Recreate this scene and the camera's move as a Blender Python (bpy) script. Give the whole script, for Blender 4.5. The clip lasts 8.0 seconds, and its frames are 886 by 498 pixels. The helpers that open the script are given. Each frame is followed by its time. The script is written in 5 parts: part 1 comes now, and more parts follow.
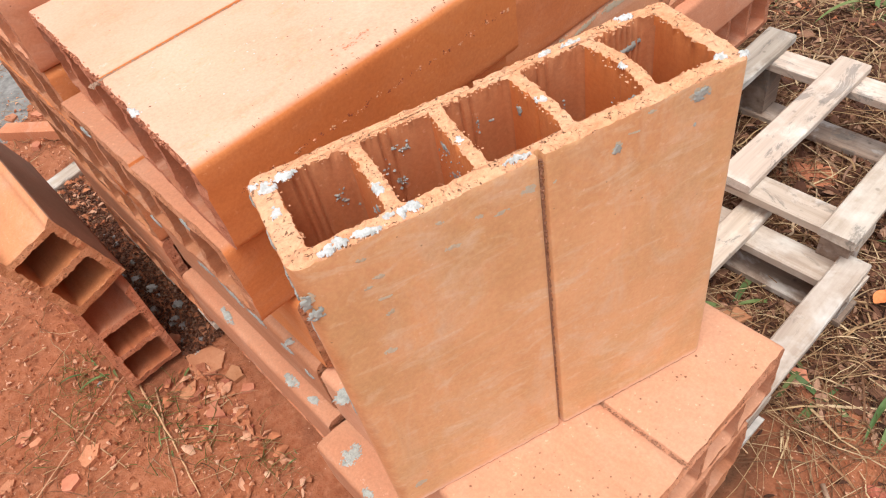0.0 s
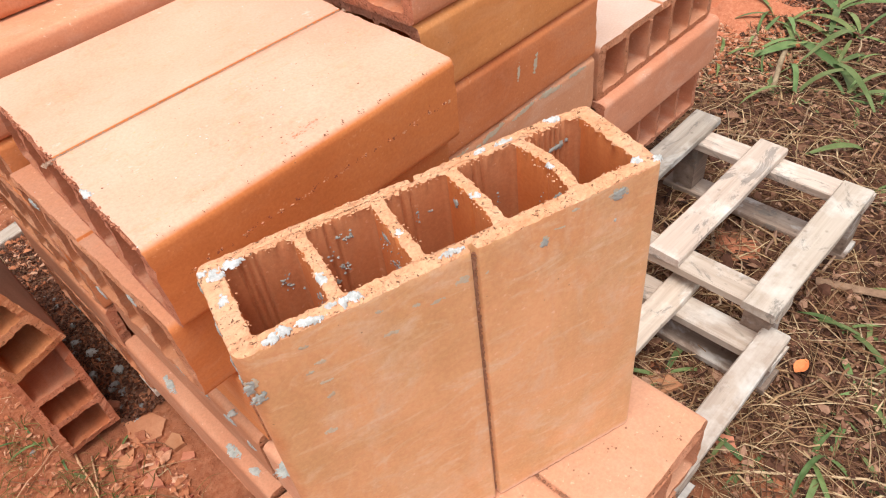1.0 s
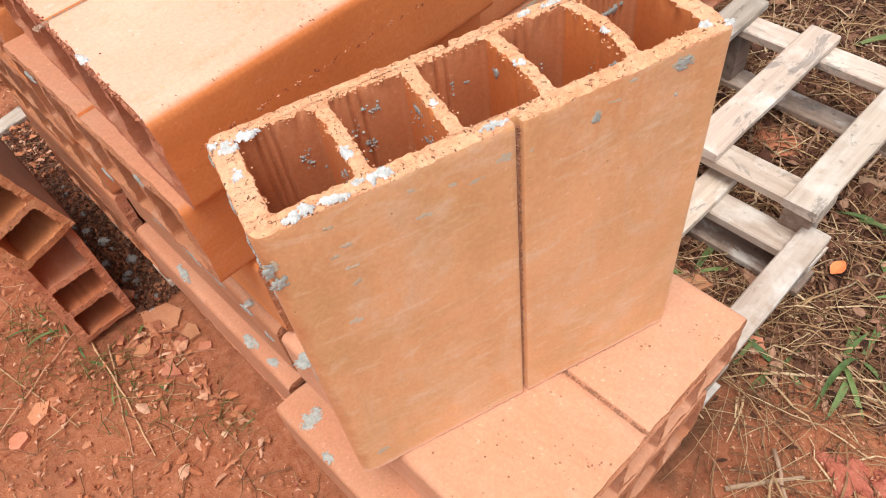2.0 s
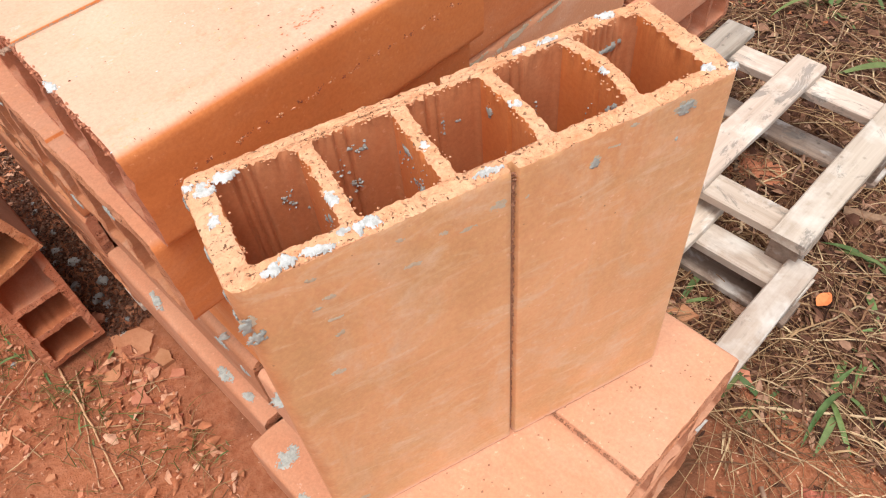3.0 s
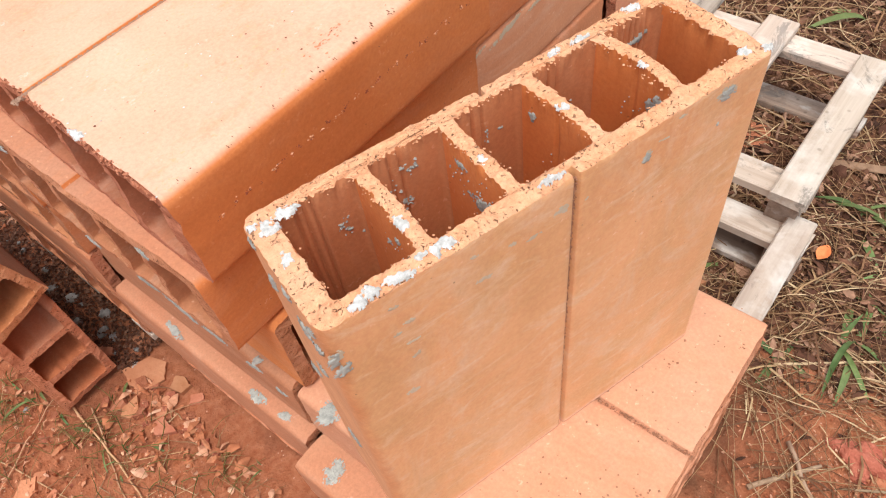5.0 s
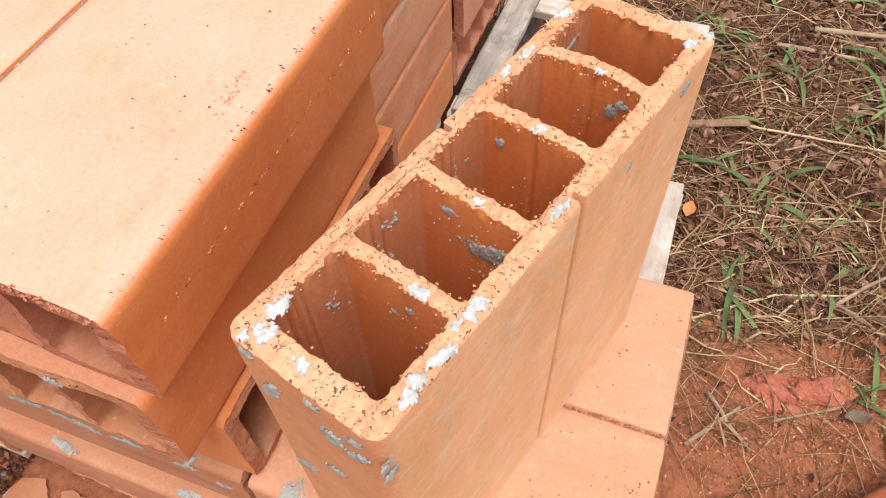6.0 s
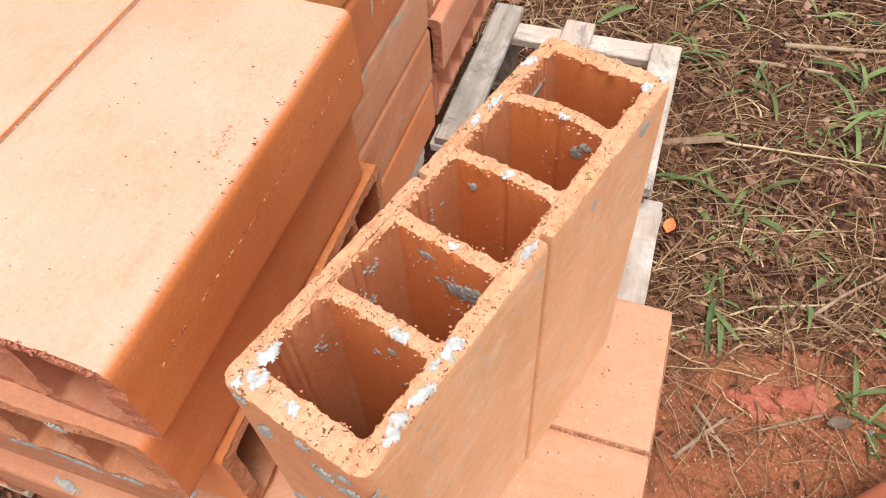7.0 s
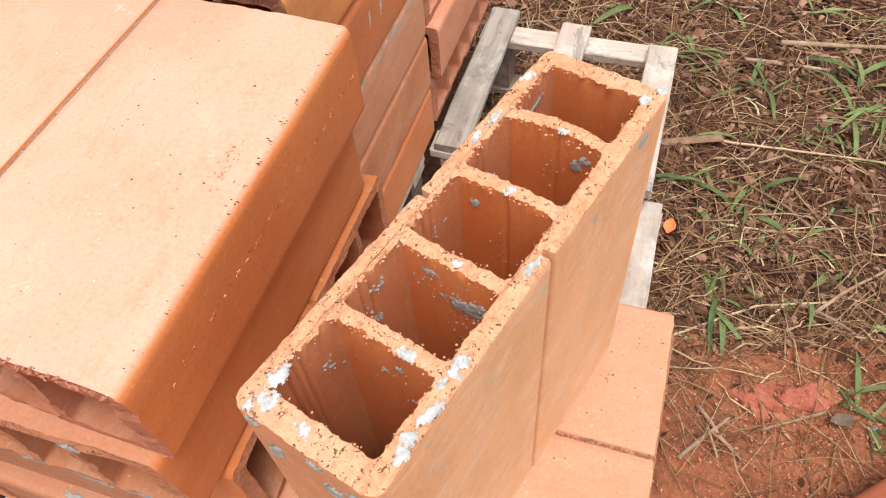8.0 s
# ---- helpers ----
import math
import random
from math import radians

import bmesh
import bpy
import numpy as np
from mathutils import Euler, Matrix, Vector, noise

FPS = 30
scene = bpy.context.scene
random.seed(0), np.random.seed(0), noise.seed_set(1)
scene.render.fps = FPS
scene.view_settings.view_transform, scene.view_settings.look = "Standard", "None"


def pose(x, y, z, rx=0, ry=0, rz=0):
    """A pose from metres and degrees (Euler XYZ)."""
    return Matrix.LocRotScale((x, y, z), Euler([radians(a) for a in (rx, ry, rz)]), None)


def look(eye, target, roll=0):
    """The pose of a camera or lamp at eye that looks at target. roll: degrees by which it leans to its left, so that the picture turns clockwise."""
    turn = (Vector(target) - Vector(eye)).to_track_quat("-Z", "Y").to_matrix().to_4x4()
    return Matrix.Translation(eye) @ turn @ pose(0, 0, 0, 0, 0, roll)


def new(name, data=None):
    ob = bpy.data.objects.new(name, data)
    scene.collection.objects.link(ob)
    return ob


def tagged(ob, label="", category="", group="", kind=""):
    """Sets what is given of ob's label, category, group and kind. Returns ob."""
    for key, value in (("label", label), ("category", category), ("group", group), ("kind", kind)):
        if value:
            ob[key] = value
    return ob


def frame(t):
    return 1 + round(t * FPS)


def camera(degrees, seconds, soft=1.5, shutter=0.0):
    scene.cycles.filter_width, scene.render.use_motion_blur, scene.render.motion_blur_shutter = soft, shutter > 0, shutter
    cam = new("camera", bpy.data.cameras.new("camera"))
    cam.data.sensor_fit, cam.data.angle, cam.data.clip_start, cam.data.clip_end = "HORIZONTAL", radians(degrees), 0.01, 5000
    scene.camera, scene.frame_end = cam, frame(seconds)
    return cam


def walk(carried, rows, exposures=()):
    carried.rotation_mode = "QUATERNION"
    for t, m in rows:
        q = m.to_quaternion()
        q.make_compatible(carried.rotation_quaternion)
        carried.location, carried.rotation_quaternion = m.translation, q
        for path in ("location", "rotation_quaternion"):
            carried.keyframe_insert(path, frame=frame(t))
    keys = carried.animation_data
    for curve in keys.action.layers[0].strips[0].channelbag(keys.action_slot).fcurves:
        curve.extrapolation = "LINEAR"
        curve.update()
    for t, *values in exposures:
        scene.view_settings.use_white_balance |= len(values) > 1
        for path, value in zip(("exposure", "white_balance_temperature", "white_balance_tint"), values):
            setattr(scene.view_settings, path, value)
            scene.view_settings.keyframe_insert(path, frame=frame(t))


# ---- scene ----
cam = camera(63.6, 8.0, soft=1.15)
PATH = [
    (0, (0.008, -0.346, 1.087), (0.403, 0.947, -0.387), -13.2),
    (0.5, (0.026, -0.343, 1.121), (0.601, 0.953, -0.289), -7.2),
    (1, (0.018, -0.359, 1.131), (0.599, 0.96, -0.256), -7.7),
    (1.5, (0.006, -0.357, 1.127), (0.468, 0.871, -0.383), -9.4),
    (1.7, (0.006, -0.345, 1.092), (0.447, 0.812, -0.479), -9.2),
    (2.8, (0.028, -0.287, 1.07), (0.501, 0.891, -0.476), -6.3),
    (3, (0.021, -0.284, 1.073), (0.526, 0.871, -0.479), -6.0),
    (3.5, (0.03, -0.3, 1.074), (0.516, 0.788, -0.532), -8.8),
    (4, (0.028, -0.313, 1.088), (0.544, 0.842, -0.461), -10.6),
    (4.5, (-0.002, -0.291, 1.088), (0.41, 0.915, -0.453), -12.0),
    (5, (-0.028, -0.236, 1.093), (0.533, 0.843, -0.495), -9.3),
    (5.2, (-0.032, -0.194, 1.099), (0.665, 0.826, -0.474), -7.6),
    (6.3, (-0.085, -0.109, 1.078), (0.814, 0.591, -0.565), -1.6),
    (6.5, (-0.089, -0.116, 1.089), (0.806, 0.58, -0.559), -1.3),
    (7, (-0.068, -0.125, 1.118), (0.876, 0.629, -0.476), -4.1),
    (7.5, (-0.054, -0.128, 1.135), (0.934, 0.646, -0.421), -6.6),
    (8, (-0.064, -0.12, 1.132), (0.876, 0.633, -0.464), -5.4),
]
walk(cam, [(t, look(eye, target, roll)) for t, eye, target, roll in PATH])

# ---- light ----
world = bpy.data.worlds.new("overcast_sky")
scene.world = world
world.use_nodes = True
wn, wl = world.node_tree.nodes, world.node_tree.links
sky = wn.new("ShaderNodeTexSky")
sky.sky_type = "NISHITA"
sky.sun_disc = False
sky.sun_elevation = radians(75)
sky.sun_rotation = radians(215)
sky.dust_density = 4.0
pale = wn.new("ShaderNodeHueSaturation")
pale.inputs["Saturation"].default_value = 0.25
wl.new(sky.outputs[0], pale.inputs["Color"])
wl.new(pale.outputs[0], wn["Background"].inputs["Color"])
wn["Background"].inputs["Strength"].default_value = 0.148

sun = new("sun", bpy.data.lights.new("sun", "SUN"))
sun.data.energy = 1.1
sun.data.angle = radians(25)
sun.data.color = (1.0, 0.95, 0.88)
sun.matrix_world = look((-0.20, -0.28, 1.3), (0, 0, 0))
scene.view_settings.exposure = 0.60


# ---- materials ----
class Nodes:
    """A small builder for node materials."""

    def __init__(self, name, rough=0.9, spec=0.25):
        self.mat = bpy.data.materials.new(name)
        self.mat.use_nodes = True
        self.n, self.l = self.mat.node_tree.nodes, self.mat.node_tree.links
        self.bsdf = self.n["Principled BSDF"]
        self.bsdf.inputs["Roughness"].default_value = rough
        self.bsdf.inputs["Specular IOR Level"].default_value = spec
        self.coord = self.n.new("ShaderNodeTexCoord").outputs["Object"]
        self.info = self.n.new("ShaderNodeObjectInfo")
        self.height = None

    def shifted(self, stretch=(1, 1, 1)):
        """Object coordinates, moved by a chance amount from thing to thing."""
        m = self.n.new("ShaderNodeMapping")
        m.inputs["Scale"].default_value = stretch
        c = self.n.new("ShaderNodeCombineXYZ")
        k = self.n.new("ShaderNodeMath")
        k.operation = "MULTIPLY"
        k.inputs[1].default_value = 37.0
        self.l.new(self.info.outputs["Random"], k.inputs[0])
        for i in range(3):
            self.l.new(k.outputs[0], c.inputs[i])
        self.l.new(c.outputs[0], m.inputs["Location"])
        self.l.new(self.coord, m.inputs["Vector"])
        return m.outputs[0]

    def noise(self, scale, detail=4, rough=0.55, vec=None, distort=0.0):
        t = self.n.new("ShaderNodeTexNoise")
        t.inputs["Scale"].default_value = scale
        t.inputs["Detail"].default_value = detail
        t.inputs["Roughness"].default_value = rough
        t.inputs["Distortion"].default_value = distort
        self.l.new(vec or self.shifted(), t.inputs["Vector"])
        return t.outputs["Fac"]

    def spots(self, scale, vec=None, randomness=1.0):
        t = self.n.new("ShaderNodeTexVoronoi")
        t.inputs["Scale"].default_value = scale
        t.inputs["Randomness"].default_value = randomness
        self.l.new(vec or self.shifted(), t.inputs["Vector"])
        return t.outputs["Distance"]

    def ramp(self, fac, *stops):
        r = self.n.new("ShaderNodeValToRGB")
        e = r.color_ramp.elements
        while len(e) < len(stops):
            e.new(0.5)
        for el, (p, c) in zip(e, stops):
            el.position = p
            el.color = (*c, 1) if not isinstance(c, (int, float)) else (c, c, c, 1)
        self.l.new(fac, r.inputs[0])
        return r.outputs[0]

    def mix(self, fac, a, b, mode="MIX"):
        m = self.n.new("ShaderNodeMix")
        m.data_type, m.blend_type = "RGBA", mode
        for sock, v in ((m.inputs[0], fac), (m.inputs[6], a), (m.inputs[7], b)):
            if isinstance(v, (int, float)):
                sock.default_value = v
            elif isinstance(v, tuple):
                sock.default_value = (*v, 1)
            else:
                self.l.new(v, sock)
        return m.outputs[2]

    def math(self, op, a, b):
        m = self.n.new("ShaderNodeMath")
        m.operation = op
        for sock, v in zip(m.inputs, (a, b)):
            if isinstance(v, (int, float)):
                sock.default_value = v
            else:
                self.l.new(v, sock)
        return m.outputs[0]

    def vary(self, col, hue=0.01, val=0.15):
        h = self.n.new("ShaderNodeHueSaturation")
        r = self.info.outputs["Random"]
        self.l.new(self.math("ADD", self.math("MULTIPLY", r, 2 * hue), 0.5 - hue), h.inputs["Hue"])
        k = self.math("FRACT", self.math("MULTIPLY", r, 7.31), 0.0)
        self.l.new(self.math("ADD", self.math("MULTIPLY", k, 2 * val), 1 - val), h.inputs["Value"])
        self.l.new(col, h.inputs["Color"])
        return h.outputs[0]

    def bump(self, fac, dist, strength=1.0):
        b = self.n.new("ShaderNodeBump")
        b.inputs["Distance"].default_value = dist
        b.inputs["Strength"].default_value = strength
        self.l.new(fac, b.inputs["Height"])
        if self.height:
            self.l.new(self.height, b.inputs["Normal"])
        self.height = b.outputs[0]
        return self

    def done(self, col):
        self.l.new(col, self.bsdf.inputs["Base Color"])
        if self.height:
            self.l.new(self.height, self.bsdf.inputs["Normal"])
        return self.mat


def clay(name, dark, light, dust, dust_amount=0.5, hue=0.004, val=0.06, lit_dusty_top=None, slant=0.0, low=False, pitted=0.5, sheen=0.04, blotch=None, bare=None):
    """Fired clay faces: drawn streaks along the extrusion, blotches, dust and small pits."""
    m = Nodes(name, 0.82, 0.3)
    m.bsdf.inputs["Sheen Weight"].default_value = sheen
    m.bsdf.inputs["Sheen Roughness"].default_value = 0.6
    m.bsdf.inputs["Sheen Tint"].default_value = (1.0, 0.72, 0.5, 1)
    blot = m.noise(6, 5, 0.6)
    col = m.mix(m.ramp(blot, (0.3, 0.0), (0.7, 1.0)), dark, light)
    streak = m.noise(40, 4, 0.6, m.shifted((1, 1, 0.06)))
    col = m.mix(m.ramp(streak, (0.35, 0.0), (0.75, 0.35)), col, tuple(c * 1.15 for c in light))
    smear = m.noise(14, 6, 0.7, m.shifted((1, 1, 0.5)), 1.2)
    col = m.mix(m.math("MULTIPLY", m.ramp(smear, (0.48, 0.0), (0.75, 1.0)), dust_amount), col, dust)
    if blotch:
        cloud = m.noise(9, 5, 0.65, m.shifted((0.7, 1, 1)), 0.5)
        col = m.mix(m.ramp(cloud, (0.44, 0.0), (0.64, 0.6)), col, blotch)
    if lit_dusty_top:
        # broad faces turned up are painted paler, for dust and sky light alike
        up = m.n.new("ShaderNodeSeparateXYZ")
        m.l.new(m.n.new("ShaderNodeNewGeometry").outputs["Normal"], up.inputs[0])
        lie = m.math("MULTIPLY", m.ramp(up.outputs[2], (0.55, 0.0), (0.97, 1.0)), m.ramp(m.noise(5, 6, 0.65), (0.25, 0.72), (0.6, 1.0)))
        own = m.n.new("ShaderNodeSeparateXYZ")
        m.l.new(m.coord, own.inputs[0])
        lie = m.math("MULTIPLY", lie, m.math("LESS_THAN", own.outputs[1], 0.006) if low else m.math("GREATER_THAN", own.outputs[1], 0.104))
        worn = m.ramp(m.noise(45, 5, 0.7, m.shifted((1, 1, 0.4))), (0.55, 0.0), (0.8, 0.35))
        face = m.mix(m.ramp(m.noise(7, 5, 0.6), (0.35, 0.0), (0.7, 1.0)), lit_dusty_top, tuple(k * f for k, f in zip(lit_dusty_top, (0.98, 0.85, 0.80))))
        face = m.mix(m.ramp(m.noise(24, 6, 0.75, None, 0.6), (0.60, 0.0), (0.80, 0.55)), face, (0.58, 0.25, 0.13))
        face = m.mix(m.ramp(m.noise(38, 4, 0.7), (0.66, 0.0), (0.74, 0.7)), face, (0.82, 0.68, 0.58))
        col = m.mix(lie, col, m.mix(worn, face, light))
    if slant:
        rub = m.noise(55, 6, 0.7, m.shifted((0.35, 1, 1)), 0.8)
        col = m.mix(m.math("MULTIPLY", m.ramp(rub, (0.52, 0.0), (0.78, 1.0)), slant), col, (0.75, 0.54, 0.36))
    if bare:
        # the narrow side has kept its own clay colour; the film of dust ends raggedly at the edge
        own = m.n.new("ShaderNodeSeparateXYZ")
        m.l.new(m.coord, own.inputs[0])
        reach = m.math("ADD", own.outputs[0], m.math("MULTIPLY", m.math("SUBTRACT", m.noise(34, 5, 0.65), 0.5), 0.026))
        col = m.mix(m.ramp(reach, (0.001, 0.0), (0.011, 1.0)), m.mix(m.ramp(m.noise(16, 5, 0.6), (0.35, 0.0), (0.7, 1.0)), *bare), col)
        foot = m.math("ADD", own.outputs[2], m.math("MULTIPLY", m.math("SUBTRACT", m.noise(60, 5, 0.7), 0.5), 0.010))
        col = m.mix(m.ramp(foot, (0.003, 0.75), (0.010, 0.0)), col, (0.80, 0.52, 0.40))
    fleck = m.math("MULTIPLY", m.ramp(m.noise(170, 2, 0.5), (0.66, 0.0), (0.73, 0.55)), m.ramp(m.noise(12, 4), (0.42, 0.0), (0.6, 1.0)))
    col = m.mix(fleck, col, tuple(min(0.9, k * 1.25) for k in dust))
    fine = m.noise(260, 3, 0.7)
    col = m.mix(0.35, col, m.ramp(fine, (0.3, 0.35), (0.7, 0.65)), "OVERLAY")
    pits = m.ramp(m.spots(70 if pitted > 0.4 else 95), (0.035 if pitted > 0.4 else 0.10, 1.0), (0.07 if pitted > 0.4 else 0.19, 0.0))
    thin = m.ramp(m.noise(9, 2), (pitted, 0.0), (pitted + 0.1, 1.0))
    pit = m.math("MULTIPLY", pits, thin)
    col = m.mix(m.math("MULTIPLY", pit, 0.65), col, tuple(c * 0.35 for c in dark))
    m.bump(fine, 0.0006, 0.6).bump(streak, 0.0006, 0.5).bump(m.noise(18, 3), 0.002, 0.5)
    m.bump(m.ramp(pit, (0.0, 1.0), (1.0, 0.0)), 0.0015, 0.7)
    return m.done(m.vary(col, hue, val))


def cut_clay(name, dark, light):
    """Cut ends of the clay blocks: torn, grainy, full of pits."""
    m = Nodes(name, 0.95, 0.15)
    grain = m.noise(150, 5, 0.75)
    col = m.mix(m.ramp(grain, (0.3, 0.0), (0.65, 1.0)), dark, light)
    holes = m.ramp(m.noise(340, 2, 0.55, None, 1.0), (0.62, 0.0), (0.67, 1.0))
    some = m.ramp(m.noise(60, 3), (0.36, 0.0), (0.55, 1.0))
    col = m.mix(m.ramp(m.noise(22, 4, 0.6), (0.45, 0.0), (0.7, 0.45)), col, tuple(c * f for c, f in zip(light, (1.05, 1.2, 1.4))))
    hole = m.math("MULTIPLY", holes, some)
    col = m.mix(m.math("MULTIPLY", hole, 0.85), col, tuple(c * 0.22 for c in dark))
    m.bump(m.noise(90, 4, 0.7), 0.004, 0.8).bump(grain, 0.002, 0.8)
    m.bump(m.ramp(hole, (0.0, 1.0), (1.0, 0.0)), 0.004, 1.0)
    return m.done(m.vary(col, 0.006, 0.06))


CLAY = clay("fired_clay", (0.50, 0.182, 0.082), (0.64, 0.265, 0.13), (0.67, 0.42, 0.30), 0.5)
CLAY_STAND = clay("fired_clay_tan", (0.62, 0.285, 0.12), (0.78, 0.41, 0.205), (0.70, 0.47, 0.31), 0.85, slant=0.9, sheen=0.22, blotch=(0.57, 0.315, 0.135), bare=((0.47, 0.165, 0.055), (0.60, 0.24, 0.09)))
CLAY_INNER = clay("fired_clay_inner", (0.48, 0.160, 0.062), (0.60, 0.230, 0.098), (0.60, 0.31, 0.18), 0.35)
CLAY_RIB_LIT = clay("fired_clay_rib_lit", (0.58, 0.160, 0.040), (0.72, 0.230, 0.066), (0.62, 0.28, 0.13), 0.2)
CLAY_PALE = clay("fired_clay_dusty_lit_top", (0.55, 0.168, 0.042), (0.68, 0.24, 0.068), (0.66, 0.32, 0.15), 0.25, lit_dusty_top=(0.75, 0.465, 0.33))
CLAY_WHITISH = clay("fired_clay_whitish_top", (0.54, 0.215, 0.115), (0.66, 0.305, 0.175), (0.70, 0.48, 0.37), 0.4, lit_dusty_top=(0.62, 0.48, 0.40), low=True)
CLAY_SLAB = clay("fired_clay_peach", (0.55, 0.245, 0.135), (0.66, 0.325, 0.20), (0.72, 0.44, 0.31), 0.5, pitted=0.405, blotch=(0.56, 0.30, 0.19))
CLAY_AMBER = clay("fired_clay_amber", (0.56, 0.215, 0.062), (0.69, 0.295, 0.096), (0.76, 0.46, 0.26), 0.3)
CLAY_DUSTY_LIT = clay("fired_clay_dusty_lit_shoulder", (0.52, 0.152, 0.046), (0.65, 0.22, 0.076), (0.62, 0.33, 0.20), 0.4, lit_dusty_top=(0.50, 0.24, 0.15))
CLAY_LEDGE = clay("fired_clay_ledge", (0.42, 0.165, 0.085), (0.54, 0.235, 0.13), (0.58, 0.36, 0.26), 0.55, lit_dusty_top=(0.50, 0.245, 0.145), low=True)
# lines the stack's cells: dusty clay, darkened for the shade inside them
CLAY_DULL_SHADE = clay("fired_clay_dull_shade", (0.36, 0.130, 0.062), (0.48, 0.195, 0.10), (0.58, 0.36, 0.26), 0.55)
CLAY_DEEP = clay("fired_clay_deep", (0.52, 0.160, 0.052), (0.65, 0.235, 0.085), (0.62, 0.33, 0.20), 0.4)
# ribbed cell walls of the broken blocks, darkened to carry their shade
CLAY_RIBBED_SHADE = clay("fired_clay_ribbed_cells_shade", (0.43, 0.135, 0.050), (0.55, 0.20, 0.085), (0.55, 0.28, 0.16), 0.3)
CLAY_PINK = clay("fired_clay_pink", (0.55, 0.22, 0.115), (0.67, 0.31, 0.175), (0.70, 0.48, 0.37), 0.45)
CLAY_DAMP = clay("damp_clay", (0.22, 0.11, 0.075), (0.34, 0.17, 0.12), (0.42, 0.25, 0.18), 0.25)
CLAY_DARK = clay("fired_clay_dark", (0.24, 0.062, 0.028), (0.33, 0.09, 0.042), (0.40, 0.16, 0.09), 0.25)
CLAY_CUT = cut_clay("clay_cut_end", (0.40, 0.150, 0.073), (0.58, 0.255, 0.145))
CLAY_BREAK = cut_clay("clay_broken_end", (0.48, 0.18, 0.082), (0.67, 0.295, 0.16))
CLAY_RIM = cut_clay("clay_fresh_cut_end", (0.60, 0.255, 0.125), (0.80, 0.425, 0.24))


def mortar_material():
    m = Nodes("dried_mortar", 0.95, 0.1)
    g = m.noise(120, 5, 0.7)
    col = m.mix(m.ramp(g, (0.3, 0.0), (0.7, 1.0)), (0.27, 0.285, 0.265), (0.50, 0.515, 0.475))
    m.bump(g, 0.0012, 0.7)
    return m.done(col)


def lime_material():
    m = Nodes("white_mortar", 0.95, 0.1)
    g = m.noise(140, 5, 0.7)
    col = m.mix(m.ramp(g, (0.3, 0.0), (0.65, 1.0)), (0.40, 0.395, 0.375), (0.72, 0.72, 0.71))
    m.bump(g, 0.003, 0.8)
    return m.done(col)


def wood_material(name, a, b, c):
    m = Nodes(name, 0.85, 0.2)
    grain = m.noise(30, 6, 0.65, m.shifted((0.06, 1.4, 1.4)), 0.6)
    col = m.mix(m.ramp(grain, (0.3, 0.0), (0.7, 1.0)), a, b)
    stain = m.noise(11, 5, 0.65)
    col = m.mix(m.ramp(stain, (0.5, 0.0), (0.72, 0.8)), col, c)
    col = m.mix(m.ramp(m.noise(16, 6, 0.7, m.shifted((0.5, 1, 1))), (0.56, 0.0), (0.74, 0.55)), col, tuple(k * 0.55 for k in a))
    col = m.mix(m.ramp(m.spots(26), (0.05, 0.5), (0.12, 0.0)), col, tuple(k * 0.5 for k in a))
    damp = m.noise(13, 6, 0.75, m.shifted((0.55, 1.2, 1)), 0.9)
    col = m.mix(m.ramp(damp, (0.57, 0.0), (0.63, 0.62)), col, (0.17, 0.155, 0.14))
    lime = m.noise(8, 5, 0.6, m.shifted((0.9, 1, 1)), 0.4)
    col = m.mix(m.ramp(lime, (0.56, 0.0), (0.64, 0.5)), col, (0.78, 0.76, 0.72))
    fibre = m.noise(160, 4, 0.6, m.shifted((0.05, 1, 1)))
    col = m.mix(0.22, col, m.ramp(fibre, (0.3, 0.3), (0.7, 0.7)), "OVERLAY")
    m.bump(fibre, 0.0012, 0.7).bump(grain, 0.002, 0.5)
    return m.done(m.vary(col, 0.006, 0.14))


